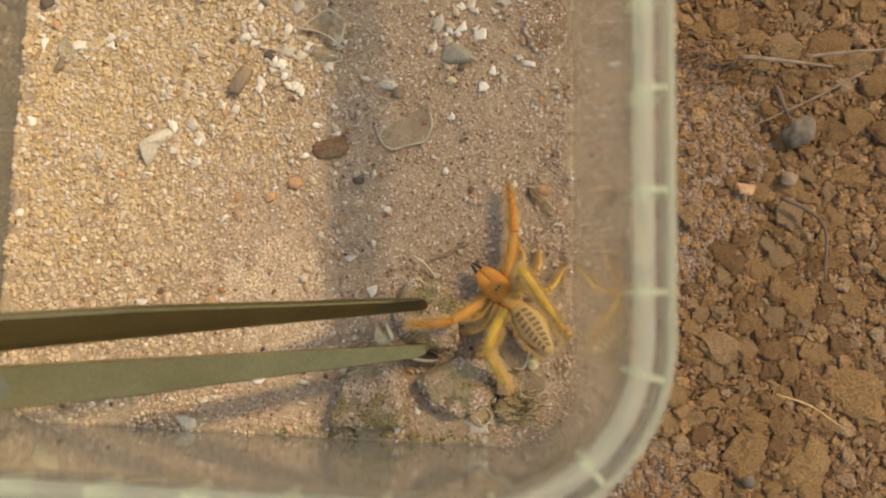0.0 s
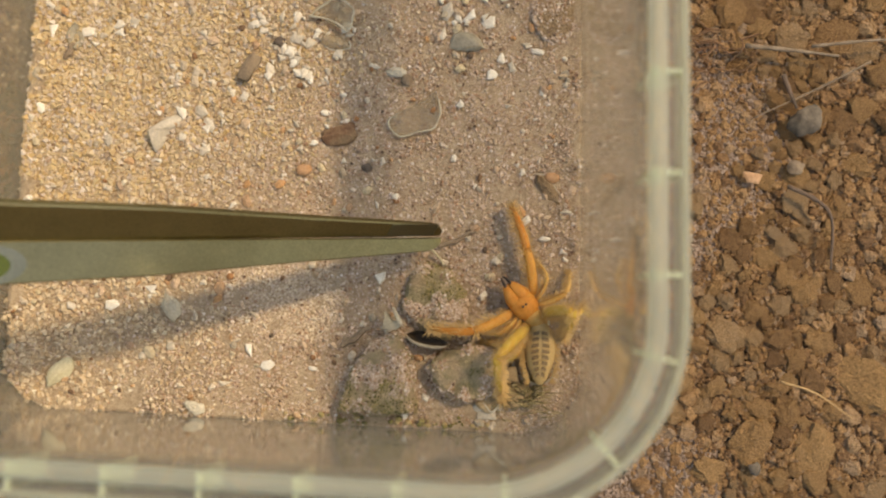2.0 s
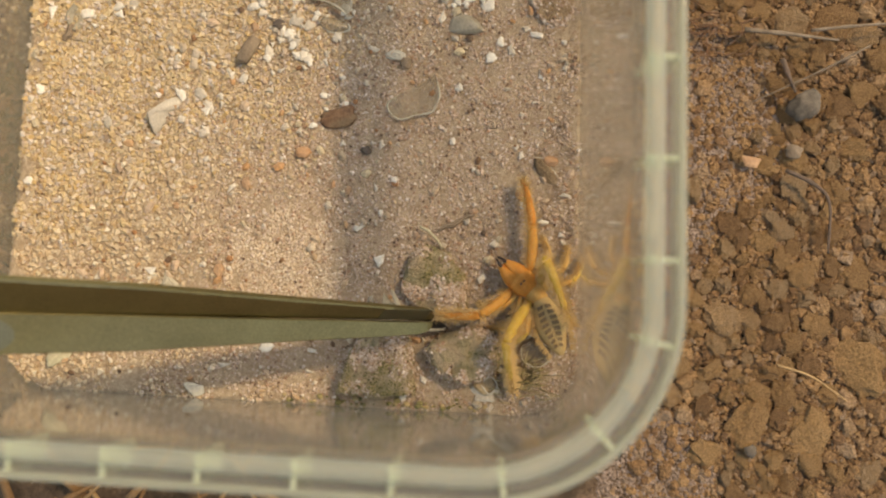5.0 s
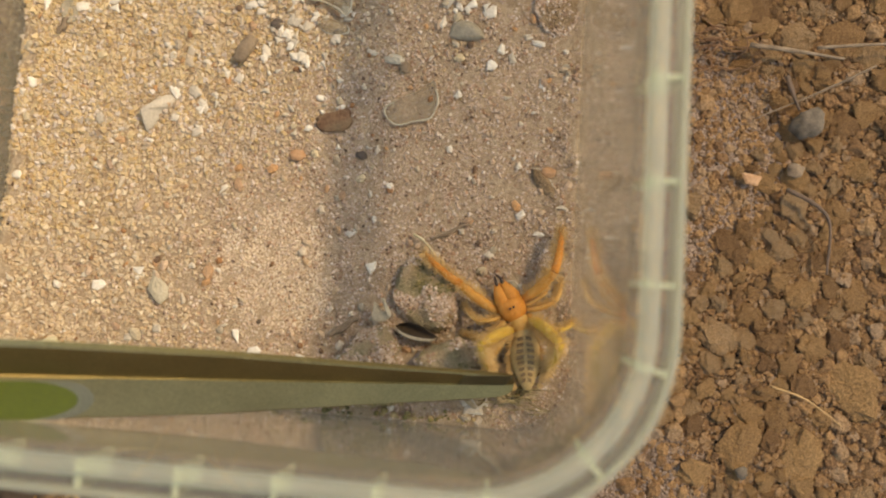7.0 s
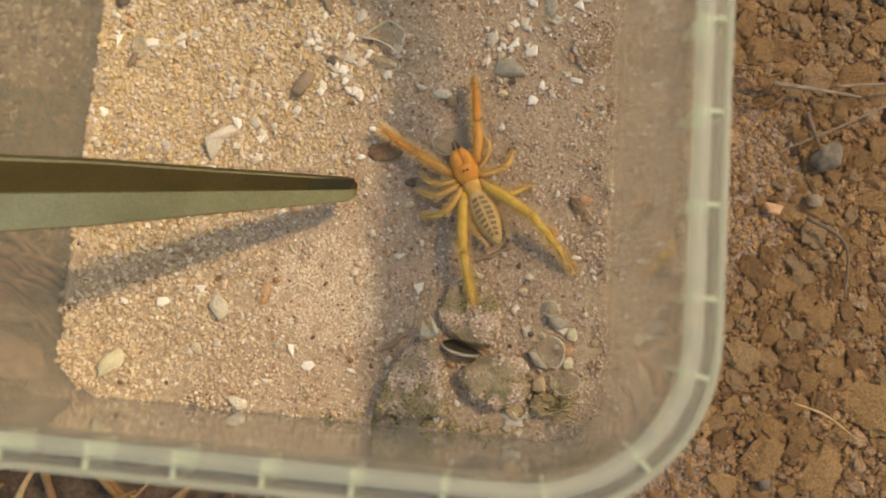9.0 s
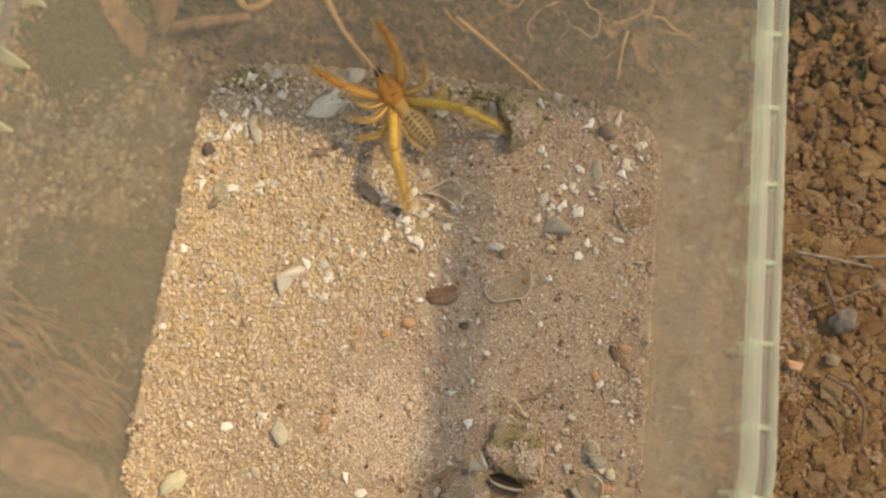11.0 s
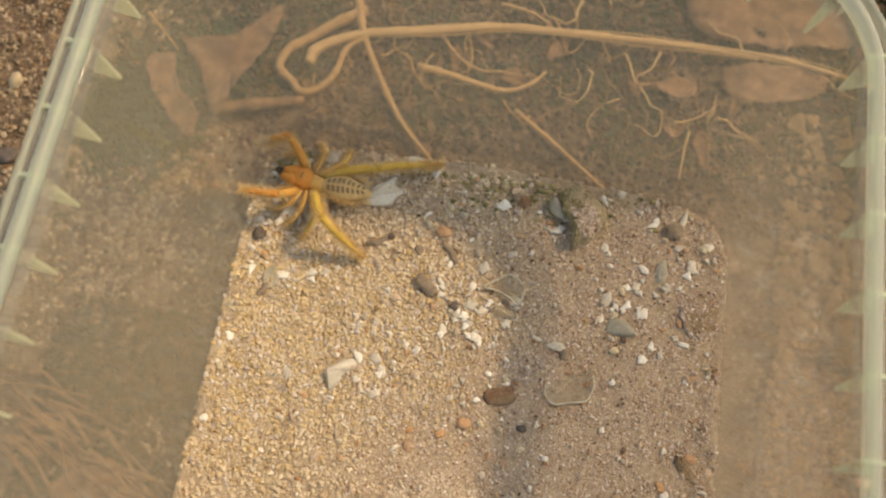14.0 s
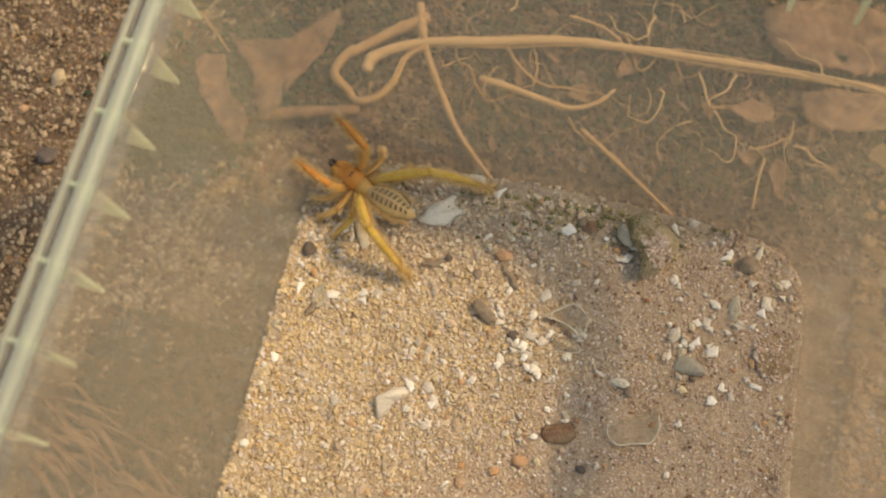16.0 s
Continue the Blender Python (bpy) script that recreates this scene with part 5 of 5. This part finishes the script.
crumb_field("damp_soil_crumbs", "dark reddish crumbs of soil behind the box", back_crumbs, 0.03, 0.16, 3, DARK_SOIL)
thing("leaf_mould", "greenish-brown leaf mould on the soil, darkened for shade in the litter's gaps", "leaf mould", me=mesh_of("leaf_mould", *joined(mould), SHADED_MOULD), kind="stuff")

WEED = surface("weed_green", [(0.02, 0.035, 0.014), (0.035, 0.055, 0.022), (0.06, 0.075, 0.03)], 300, 2000, 0.9, 0.4, "island", mix=0.3)
weeds = []
for k in range(2000):
    x, y = (rng.normal(-9.0, 0.75), rng.normal(6.7, 0.75)) if k % 3 else (rng.normal(-7.2, 0.5), rng.normal(8.6, 0.5))
    a, l, h = rng.uniform(0, 6.28), rng.uniform(0.15, 0.45), rng.uniform(0.02, 0.25)
    p = Vector((x, y, ground_height(x, y) + 0.02))
    weeds.append(tube([p, p + Vector((math.cos(a) * l * 0.5, math.sin(a) * l * 0.5, h)), p + Vector((math.cos(a) * l, math.sin(a) * l, h * 0.6))], [0.04, 0.07, 0.01], 4, 0.4))
thing("ground_weed", "low dark green creeping weed on the soil", "weed", me=mesh_of("ground_weed", *joined(weeds), WEED), kind="stuff")

# Loose straw in front of the box and at its corner.
for k in range(46):
    x, y = rng.uniform(-10.5, 0.8), rng.uniform(-9.2, -6.9)
    a, l = rng.uniform(0.2, 2.6), rng.uniform(1.0, 2.6)
    d = Vector((math.cos(a), math.sin(a), 0)) * l / 2
    p = Vector((x, y, Z + rng.uniform(0.15, 0.5)))
    bend = Vector((rng.uniform(-0.2, 0.2), rng.uniform(-0.2, 0.2), 0.15))
    stalk("grass_straw", "orange-brown blade of dry grass on the soil", [p - d, p + bend, p + d], rng.uniform(0.05, 0.12), sides=5, taper=0.4)

for k in range(46):
    x = rng.uniform(-9.6, -5.9)
    p = Vector((x, -1.9 - 0.5 * (x + 9.2) + rng.normal(0, 0.55), Z + rng.uniform(0.15, 0.45)))
    a, l = rng.normal(-0.45, 0.22), rng.uniform(0.9, 2.4)
    d = Vector((math.cos(a), math.sin(a), 0)) * l / 2
    stalk("grass_straw", "pinkish blade of dry grass in a swathe beside the box", [p - d, p + Vector((rng.uniform(-0.1, 0.1), rng.uniform(0.0, 0.25), 0.1)), p + d], rng.uniform(0.05, 0.12), LEAF, sides=5, taper=0.4)

stalk("straw_stalk", "dry split straw lying on clods", [(10.3, 2.93, -1.0), (11.3, 2.85, -0.95), (12.3, 2.77, -1.0)], 0.055, BROWN)
stalk("straw_stalk", "thin dry straw lying on clods", [(11.7, 2.95, -0.95), (12.7, 3.08, -0.9), (13.8, 3.2, -0.95)], 0.04, BROWN)
stalk("straw_stalk", "thin dry straw lying on clods", [(12.95, 2.65, -0.9), (11.8, 2.0, -0.95), (10.5, 1.35, -1.1)], 0.025, BROWN)
stalk("twig", "short dark twig on clods", [(11.12, 2.3, -0.95), (11.25, 1.95, -0.9), (11.44, 1.6, -1.0)], 0.06, TWIG, "twig")
stalk("twig", "curved dark twig on clods", [(11.3, -0.1, -1.0), (11.93, -0.4, -0.95), (12.24, -0.8, -0.95), (12.27, -1.85, -1.05)], 0.05, TWIG, "twig")
stalk("straw_stalk", "hair-thin pale straw on clods", [(11.3, -4.3, -1.0), (12.0, -4.5, -0.9), (12.8, -5.0, -1.0)], 0.025)
for (x, y, s, mat, label) in ((11.68, 1.38, 0.46, GREY_STONE, "grey stone among clods"), (10.85, -6.2, 0.2, GREY_STONE, "small dark grey stone among clods"), (11.5, 0.35, 0.24, BROWN, "brown stone among clods"),
                              (-12.4, 7.0, 0.3, PALE_CLAY, "pale tan stone on sandy soil"), (-12.0, 4.9, 0.34, DARK, "dark stone on sandy soil"), (-13.0, 6.0, 0.18, ORANGE, "small ochre stone on sandy soil")):
    thing("stone", label, "stone", at(x, y, Z + 0.25 if x > 0 else Z + 0.08, 0, 0, rng.uniform(0, 360)), mesh_of("stone", *lump(int(x * 7 + 200), (s * 0.85, s * 0.7, s * 0.55), 0.3, 3, 1.8, 9), mat, True))
thing("soil_flake", "pale orange flake of clay on the soil", "flake", at(10.58, 0.1, Z + 0.3), mesh_of("soil_flake", *chip_mesh(4, 0.42, 0.3), ORANGE))

def dusty(x, y):
    """How bare and dusty the soil is: most beside the box's long side and at its corner."""
    d = max(1 - ((x - 9.5) / 1.75) ** 2 - ((y - 0.8) / 2.7) ** 2, 1 - ((x - 8.9) / 1.3) ** 2 - ((y + 6.9) / 1.4) ** 2)
    return d + 0.9 * noise.noise(Vector((x, y, 2.0)) * 0.7)


DUST = surface("pale_dust", [(0.238, 0.167, 0.121), (0.292, 0.211, 0.16), (0.335, 0.248, 0.193), (0.389, 0.297, 0.237)], 300, 2500, 0.95, 0.4, "island")
dust = []
for k in range(52000):
    x, y = (rng.uniform(7.9, 11.6), rng.uniform(-2.6, 4.2)) if k % 5 else (rng.uniform(7.6, 10.2), rng.uniform(-8.2, -5.5))
    if dusty(x, y) > rng.uniform(-0.35, 0.2):
        dust.append((x, y))
crumb_field("pale_dust", "pale grey dusty crumbs on the soil beside the box", dust, 0.012, 0.06, 5, DUST, "dust")
SANDY = surface("sandy_crumbs", [(0.162, 0.113, 0.065), (0.27, 0.193, 0.117), (0.378, 0.273, 0.169), (0.486, 0.359, 0.234)], 300, 2500, 0.95, 0.4, "island")
sandy = []
for k in range(17000):
    x, y = (rng.uniform(-14.5, -7.2), rng.uniform(0.0, 11.0)) if k % 4 else (rng.uniform(-9.0, -5.2), rng.uniform(-4.0, 7.0))
    sandy.append((x, y))
crumb_field("sandy_crumbs", "brown sandy crumbs on the soil", sandy, 0.02, 0.11, 4, SANDY)
specks = [(rng.uniform(-9.5, -5.1), rng.uniform(-5.5, 8.5)) for _ in range(4200)]
specks = [(x, y) for x, y in specks if noise.noise(Vector((x, y, 5.0)) * 0.8) > rng.uniform(-0.4, 0.4)]
crumb_field("dark_soil_crumbs", "dark brown crumbs of soil beside the box", specks, 0.03, 0.15, 2, DARK_SOIL)
RED_FIBRE = surface("red_fibre", [(0.14, 0.075, 0.04), (0.24, 0.13, 0.07)], 300, 2000, 0.9, 0.3)
fibres = []
for k in range(38):
    x, y, a = rng.normal(9.75, 0.5), rng.normal(2.90, 0.22), rng.uniform(-0.7, 0.7) + (math.pi if k % 2 else 0)
    line = [Vector((x, y, ground_height(x, y) + rng.uniform(0.05, 0.3)))]
    for _ in range(4):
        a += rng.uniform(-0.6, 0.6)
        line.append(line[-1] + Vector((math.cos(a), math.sin(a), rng.uniform(-0.3, 0.3))) * rng.uniform(0.08, 0.2))
    fibres.append(tube(line, [0.022, 0.02, 0.018, 0.014, 0.008], 4))
thing("root_tuft", "tangled dark reddish fibres on the soil", "root", me=mesh_of("root_tuft", *joined(fibres), RED_FIBRE))

# ---- what moves ----
SPIDER = [
    (0, 5.35, -2.35, 0, 0, 49.2, -10.5, 63, 1.73, -0.08, -49.5, 1.88, -0.08, 137.8, 1.67, 0.3, 179.5, 1.29, -1.6),
    (0.5, 5.42, -2.46, 0, 0, 56.1, -40.7, 54.5, 1.88, -0.08, -35.4, 1.95, -0.08, 119.9, 1.91, 0.3, 155.8, 1.53, 0.1),
    (1, 5.63, -2.6, 0, 0, 45.8, -38.9, 75.8, 1.7, -0.08, -38, 1.9, -0.08, 123.8, 1.78, 0.3, 167.1, 1.16, -0),
    (1.5, 5.67, -2.96, 0, 0, 43.5, -34.1, 62.7, 1.73, -0.08, -37.9, 1.9, -0.08, 120.2, 1.5, 0.3, -167.4, 0.76, -0.95),
    (2, 5.75, -2.95, 0, 0, 41.3, -39.5, 63, 1.75, -0.08, -25.5, 1.92, -0.08, 122.6, 1.6, 0.3, 177.9, 0.6, 0.3),
    (2.5, 5.71, -2.88, 0, 0, 41.5, -35, 61.6, 1.74, -0.08, -23.2, 1.87, -0.08, 126.3, 1.63, 0.3, 169.6, 0.79, 0.3),
    (2.8, 5.79, -2.73, 0, 0, 50.8, -48, 61.5, 1.08, -0.08, -16.3, 1.17, -0.08, 114.2, 1.86, 0.3, 157.2, 0.5, 0.3),
    (3, 5.73, -2.34, 0, 0, 67, -63.2, 64.8, 1.28, -0.08, 14, 1.53, -0.08, 93.8, 2.14, 0.3, 177.5, 0.54, 0.25),
    (3.2, 5.55, -2.14, 0, 0, 34.6, 4.7, 15.8, 1.35, -0.08, 14.6, 1.46, -0.08, 124.9, 2.03, 0.3, -109.4, 0.83, -1.35),
    (3.5, 5.37, -2.41, 0, 0, 54.2, -15.7, 43, 1.72, -0.08, -26, 1.9, -0.08, 141.4, 2, 0.3, -136, 0.95, -1.7),
    (4, 5.51, -2.45, 0, 0, 59.2, -28.8, 63.5, 1.61, -0.08, -35.4, 2.01, -0.08, 132.7, 1.92, 0.3, -178.3, 0.88, -1),
    (6.5, 5.81, -3.4, 0, 0, 31.1, -20.1, 38.3, 1.81, -0.08, -56, 1.65, -0.08, 124, 1.39, 0.3, 159.7, 0.93, 0.3),
    (7, 5.69, -3.08, 0, 0, 32.2, -24.3, 25.2, 2.02, -0.08, -56.8, 1.63, -0.08, 129.5, 0.98, 0.3, 166.5, 1.15, 0.3),
    (7.5, 5.41, -2.83, 0, 0, 32.3, -23.5, 31.2, 1.94, -0.08, -43.5, 1.81, -0.08, 143.4, 1.28, 0.3, 177.3, 1.31, 0.3),
    (7.8, 5.01, -2.3, 0, 0, 36.2, -16.7, 25.5, 1.95, -0.08, -25.8, 1.61, -0.08, 141.5, 1.63, 0.3, 179.2, 1.82, 0.3),
    (8, 4.73, -1.82, 0, 0, 37.2, -12.8, 22.4, 2.02, -0.08, -39.4, 1.74, -0.08, 144.7, 2.24, 0.3, 177.3, 2.17, 0.3),
    (8.5, 4.15, -0.81, 0, 0, 44, -16.6, 25.5, 2.02, -0.08, -37.2, 2.01, -0.08, 138.4, 2.46, 0.3, -179.3, 2.54, 0.3),
    (9, 3.55, 0.1, 0, 0, 27.8, 2.4, 34.8, 2.04, -0.08, -20.6, 2.02, -0.08, 163.5, 2.86, 0.3, -155.6, 2.73, 0.3),
    (9.5, 2.29, 2.06, 0, 0, 42.8, -3.4, 37.5, 1.64, -0.08, -27.2, 1.63, -0.08, 146.7, 2.66, 0.3, -156, 2.55, 0.3),
    (9.7, 1.95, 2.61, 0, 0, 44.9, 5, 36.3, 1.66, -0.08, -15.8, 1.55, -0.08, 145.9, 2.36, 0.3, -149.9, 2.7, 0.3),
    (12, -1.28, 6.04, 1.15, 45, 43.6, 7.1, 21.1, 2.08, 0.11, -6.3, 1.84, -1.36, 156.6, 2.42, -0.75, -138.7, 2.67, -0.53),
    (12.5, -1.87, 5.81, 0.76, 24.8, 56.1, 6.9, 0.9, 1.51, -0.6, 4.8, 1.73, -1.54, 157.7, 2.77, -0.24, -147.5, 2.71, -0.12),
    (12.8, -3.09, 4.77, 0, 0, 83.3, 6.4, 13.5, 1.46, -0.08, -16.9, 1.84, -0.08, 158.2, 2.88, 0.3, -152.4, 2.72, -0.15),
    (13, -3.35, 4.89, 0, 0, 96.6, -18.7, 20.2, 1.55, -0.08, -25.9, 1.6, -0.08, 145, 3.2, 0.3, -171.6, 2.88, -0.15),
    (13.5, -3.66, 4.92, -0, 0, 92.2, -14.3, 29.3, 1.56, -0.08, -4.7, 1.25, -0.08, 134.1, 2.53, 0.3, -169, 3.25, -0),
    (14, -3.84, 4.86, 0, 0, 79.4, 10.9, 29.1, 1.32, -0.53, -9.5, 1.34, -0.08, 147.2, 1.98, 0.3, -153.3, 3.13, 0.05),
    (14.5, -3.83, 5.03, 0, 0, 78.3, 1.9, 26.1, 1.37, -0.93, -30.5, 1.14, -0.98, 143.7, 2.06, 0.3, -152.9, 2.68, 0.15),
    (15, -4.03, 5.1, 0, 0, 68.1, 6.8, 38.4, 1.22, -1.33, -24.2, 1.06, -1.38, 157.7, 2.29, 0.3, -147.4, 2.74, 0.3),
    (16, -4.06, 5.2, 0, 0, 62.6, 10.5, 24.2, 1.07, -1.03, -21.3, 0.86, -1.38, 161.8, 2.22, 0.3, -141.8, 2.82, 0.3),
]
TWEEZERS = [
    (0, 3.98, -3.16, 0.9, 38.5, 6.7, 0.96),
    (0.5, 3.15, -1.04, 0.9, 41.4, 8.3, 0.39),
    (1, 3.36, -1.06, 0.9, 40, 4.2, 0.3),
    (1.5, 3.86, -1.18, 0.9, 38.1, 4, 0.34),
    (2, 3.98, -1.62, 0.9, 37.1, 5.9, 0.31),
    (2.5, 4.57, -2.42, 0.9, 35.3, 2, 0.31),
    (2.7, 4.48, -2.75, 0.9, 35.5, 2.4, 0.31),
    (3, 4.34, -1.94, 0.9, 35.8, 3.3, 0.3),
    (3.5, 3.33, -0.31, 0.9, 39.4, 4.6, 0.3),
    (4, 3.47, -1.57, 0.9, 38.7, 0.5, 0.3),
    (6.5, 5.17, -4.38, 0.9, 34.5, 1, 0.32),
    (7, 5.82, -4.56, 0.9, 32.4, 0.9, 0.15),
    (7.5, 6.37, -4.31, 0.9, 28.4, 0.1, 0.27),
    (8, 6.16, -3.51, 0.9, 28.3, 1.5, 0.22),
    (8.5, 0.47, -0.62, 0.9, 49.1, 8.9, 0.15),
    (9, 1.23, -0.52, 0.9, 42.6, 11.9, 0.16),
    (9.5, 1.03, 0.3, 0.9, 40.1, 9.1, 0.17),
    (9.7, 0.13, 1.02, 0.9, 42.1, 6.4, 0.21),
]


def two_links(reach, a, b, drop):
    """Pitch of the first link and bend of the second so that they span reach, ending lower by drop."""
    span = min(math.hypot(reach, drop), (a + b) * 0.998)
    lift = math.acos(max(-1, min(1, (a * a + span * span - b * b) / (2 * a * span))))
    bend = math.pi - math.acos(max(-1, min(1, (a * a + b * b - span * span) / (2 * a * b))))
    return math.degrees(lift - math.atan2(drop, reach)), -math.degrees(bend)


def motions():
    body_rows, abdomen_rows, rows = [], [], {key: ([], []) for key in limbs}
    first, last = SPIDER[0], SPIDER[-1]
    for k, (t, x, y, z, pitch, yaw, belly, pl, pll, pld, pr, prl, prd, ll, lll, lld, lr, lrl, lrd) in enumerate(SPIDER):
        body_rows.append((t, at(x, y, z, 0, 0, yaw) @ at(0, 0, 0, pitch)))
        abdomen_rows.append((t, at(0, -0.52, 0.45, 4, 0, belly)))
        lr = lr % 360 - 360
        sway = 9 * math.sin(k * 2.3)
        aims = {("pedipalp", -1): (pl, pll, pld), ("pedipalp", 1): (pr, prl, prd), ("rear_leg", -1): (ll, lll, lld), ("rear_leg", 1): (lr, lrl, lrd)}
        for s, palp, rear in ((-1, pl, ll), (1, pr, lr)):
            aims["front_leg", s] = (palp * 0.75 - s * 22 + sway, 0.85, 0.3)
            aims["second_leg", s] = (-s * 84 + sway * s, 0.95, 0.36)
            aims["third_leg", s] = (-s * 106 + 0.15 * (rear + s * 140) - sway, 1.1, 0.36)
        for key, (angle, reach, drop) in aims.items():
            upper, lower, a, b, hx, hy, hz = limbs[key]
            up, down = two_links(max(reach, 0.5), a, b, drop)
            aim = -math.degrees(math.atan2(drop, max(reach, 0.5)))
            roll = {"pedipalp": 32, "rear_leg": -18}.get(key[0], 38) * key[1]
            rows[key][0].append((t, at(hx, hy, hz, 0, 0, angle) @ at(0, 0, 0, aim) @ at(0, 0, 0, 0, roll) @ at(0, 0, 0, up - aim)))
            rows[key][1].append((t, at(0, a, 0, down)))
    walk(spider, body_rows)
    walk(abdomen, abdomen_rows)
    for key, (upper_rows, lower_rows) in rows.items():
        walk(limbs[key][0], upper_rows)
        walk(limbs[key][1], lower_rows)
    tool, open_a, open_b = [], [], []
    for t, x, y, z, pitch, yaw, gap in TWEEZERS:
        tool.append((t, at(x, y, z, 0, pitch, yaw)))
        swing = math.degrees(math.atan2(max(gap - 0.25, 0.0) / 2, 13))
        open_a.append((t, at(-13, 0, 0, 0, 0, swing)))
        open_b.append((t, at(-13, 0, 0, 0, 0, -swing)))
    for t, x, y, z in ((10.0, -2.5, 1.6, 3.2), (10.5, -14.0, 2.5, 11.0), (16.0, -16.0, 2.5, 11.5)):
        tool.append((t, at(x, y, z, 0, 38, 5)))
    for t in (10.0, 16.0):
        open_a.append((t, at(-13, 0, 0)))
        open_b.append((t, at(-13, 0, 0)))
    walk(tweezers, tool)
    walk(arms[1], open_a)
    walk(arms[-1], open_b)
    walk(long_pebble, [(0.0, at(-0.29, 1.87, 0.12, 0, 0, 65)), (10.0, at(-0.29, 1.87, 0.12, 0, 0, 65)), (10.5, at(-0.43, 2.79, 0.12, 0, 0, -35)), (16.0, at(-0.43, 2.79, 0.12, 0, 0, -35))])


# ---- clods of clay ----
def rough_clod(seed):
    """A broken clod: a blunt hull with uneven, crumbly faces."""
    v, f = lump(seed + 40, (1.1, 0.8 + 0.3 * (seed % 4) / 3, 0.66), 0.36, 3 if seed < 24 else 2, 2.7, 18, 0.88)
    return np.array([p[:] for p in v]), f


VARIANTS = [rough_clod(s) for s in range(24)]
SMALL = [crag(s + 50, 9, 0.6) for s in range(16)]
ROUND = [rough_clod(s) for s in range(24, 44)]
clod_meshes = [mesh_of("clod", v, f, CLOD) for v, f in VARIANTS]
spots = [(11.35, 3.3, 0.5), (12.3, 3.35, 0.55), (12.46, -0.49, 0.36), (9.4, -0.55, 0.3), (10.95, -5.0, 0.4), (9.92, -6.3, 0.5), (10.75, -5.75, 0.66), (12.1, -5.75, 0.62), (13.05, -4.35, 0.75), (11.78, -2.31, 0.45), (10.06, -3.28, 0.52), (12.5, 1.41, 0.4), (12.95, 1.75, 0.38), (10.9, 0.05, 0.3)]
cells = {}
for x, y, s in spots:
    cells.setdefault((int(x), int(y + 20)), []).append((x, y, s))
for wide, wanted in ((0.42, 9), (0.33, 46), (0.26, 190), (0.2, 520), (0.15, 1100), (0.115, 1700), (0.08, 3000)):
    for _ in range(wanted * 10):
        x, y = rng.uniform(8.3, 16.5), rng.uniform(-10.5, 9.5)
        if dusty(x, y) > rng.uniform(-0.15, 0.25) and rng.uniform() < (0.97 if wide > 0.17 else 0.75):
            continue
        s = wide * rng.uniform(0.85, 1.1)
        i, j = int(x), int(y + 20)
        if any((x - a) ** 2 + (y - c) ** 2 < (0.66 * (s + d)) ** 2 for m in (-2, -1, 0, 1, 2) for n in (-2, -1, 0, 1, 2) for a, c, d in cells.get((i + m, j + n), ())):
            continue
        cells.setdefault((i, j), []).append((x, y, s))
        spots.append((x, y, s))
near = sorted(spots, key=lambda p: -p[2] + 0.08 * abs(p[0] - 11))
pieces_v, pieces_f, count = [], [], 0
for k, (x, y, s) in enumerate(near):
    z = ground_height(x, y) + s * 0.1
    turn = (rng.uniform(-14, 14), rng.uniform(-14, 14), rng.uniform(0, 360))
    i = int(rng.integers(len(VARIANTS)))
    if k < 300:
        ob = part("clod", clod_meshes[i], ground, at(x, y, z, *turn) @ Matrix.Diagonal((s, s, s * min(1.0, 0.28 / s), 1)))
    else:
        v, f = ROUND[i % len(ROUND)]
        r = np.array(Euler([radians(a) for a in turn]).to_matrix())
        pieces_v.append(v * s @ r.T + (x, y, z))
        pieces_f += [tuple(j + count for j in face) for face in f]
        count += len(v)
for k in range(13000):
    x, y = (rng.uniform(7.9, 17), rng.uniform(-11, 10)) if k % 3 else (rng.uniform(-15, 12), rng.uniform(7.4, 14))
    if k > 7500:
        x, y = rng.uniform(9.6, 14.5), rng.uniform(-8.5, 4.5)
    elif k % 7 == 0:
        x, y = rng.uniform(-15, -8), rng.uniform(-6, 10)
    s = 0.03 + 0.1 * rng.uniform() ** 2
    v, f = SMALL[int(rng.integers(len(SMALL)))]
    r = np.array(Euler(rng.uniform(-0.5, 0.5, 3) * (1, 1, 6)).to_matrix())
    pieces_v.append(v * s @ r.T + (x, y, ground_height(x, y) + s * 0.2))
    pieces_f += [tuple(j + count for j in face) for face in f]
    count += len(v)
for k in range(9000):
    x, y = rng.uniform(8.6, 15.0), rng.uniform(-9.0, 5.0)
    if dusty(x, y) > 0.1:
        continue
    s = 0.03 + 0.07 * rng.uniform() ** 2
    v, f = SMALL[int(rng.integers(len(SMALL)))]
    r = np.array(Euler(rng.uniform(-0.5, 0.5, 3) * (1, 1, 6)).to_matrix())
    pieces_v.append(v * s @ r.T + (x, y, ground_height(x, y) + s * 0.2 + 0.06 * rng.uniform()))
    pieces_f += [tuple(j + count for j in face) for face in f]
    count += len(v)
crumbs = part("clay_crumbs", mesh_of("clay_crumbs", np.concatenate(pieces_v), pieces_f, CLOD_LOOSE), ground)
tagged(crumbs, "small clods and crumbs of dry clay", kind="stuff")

motions()
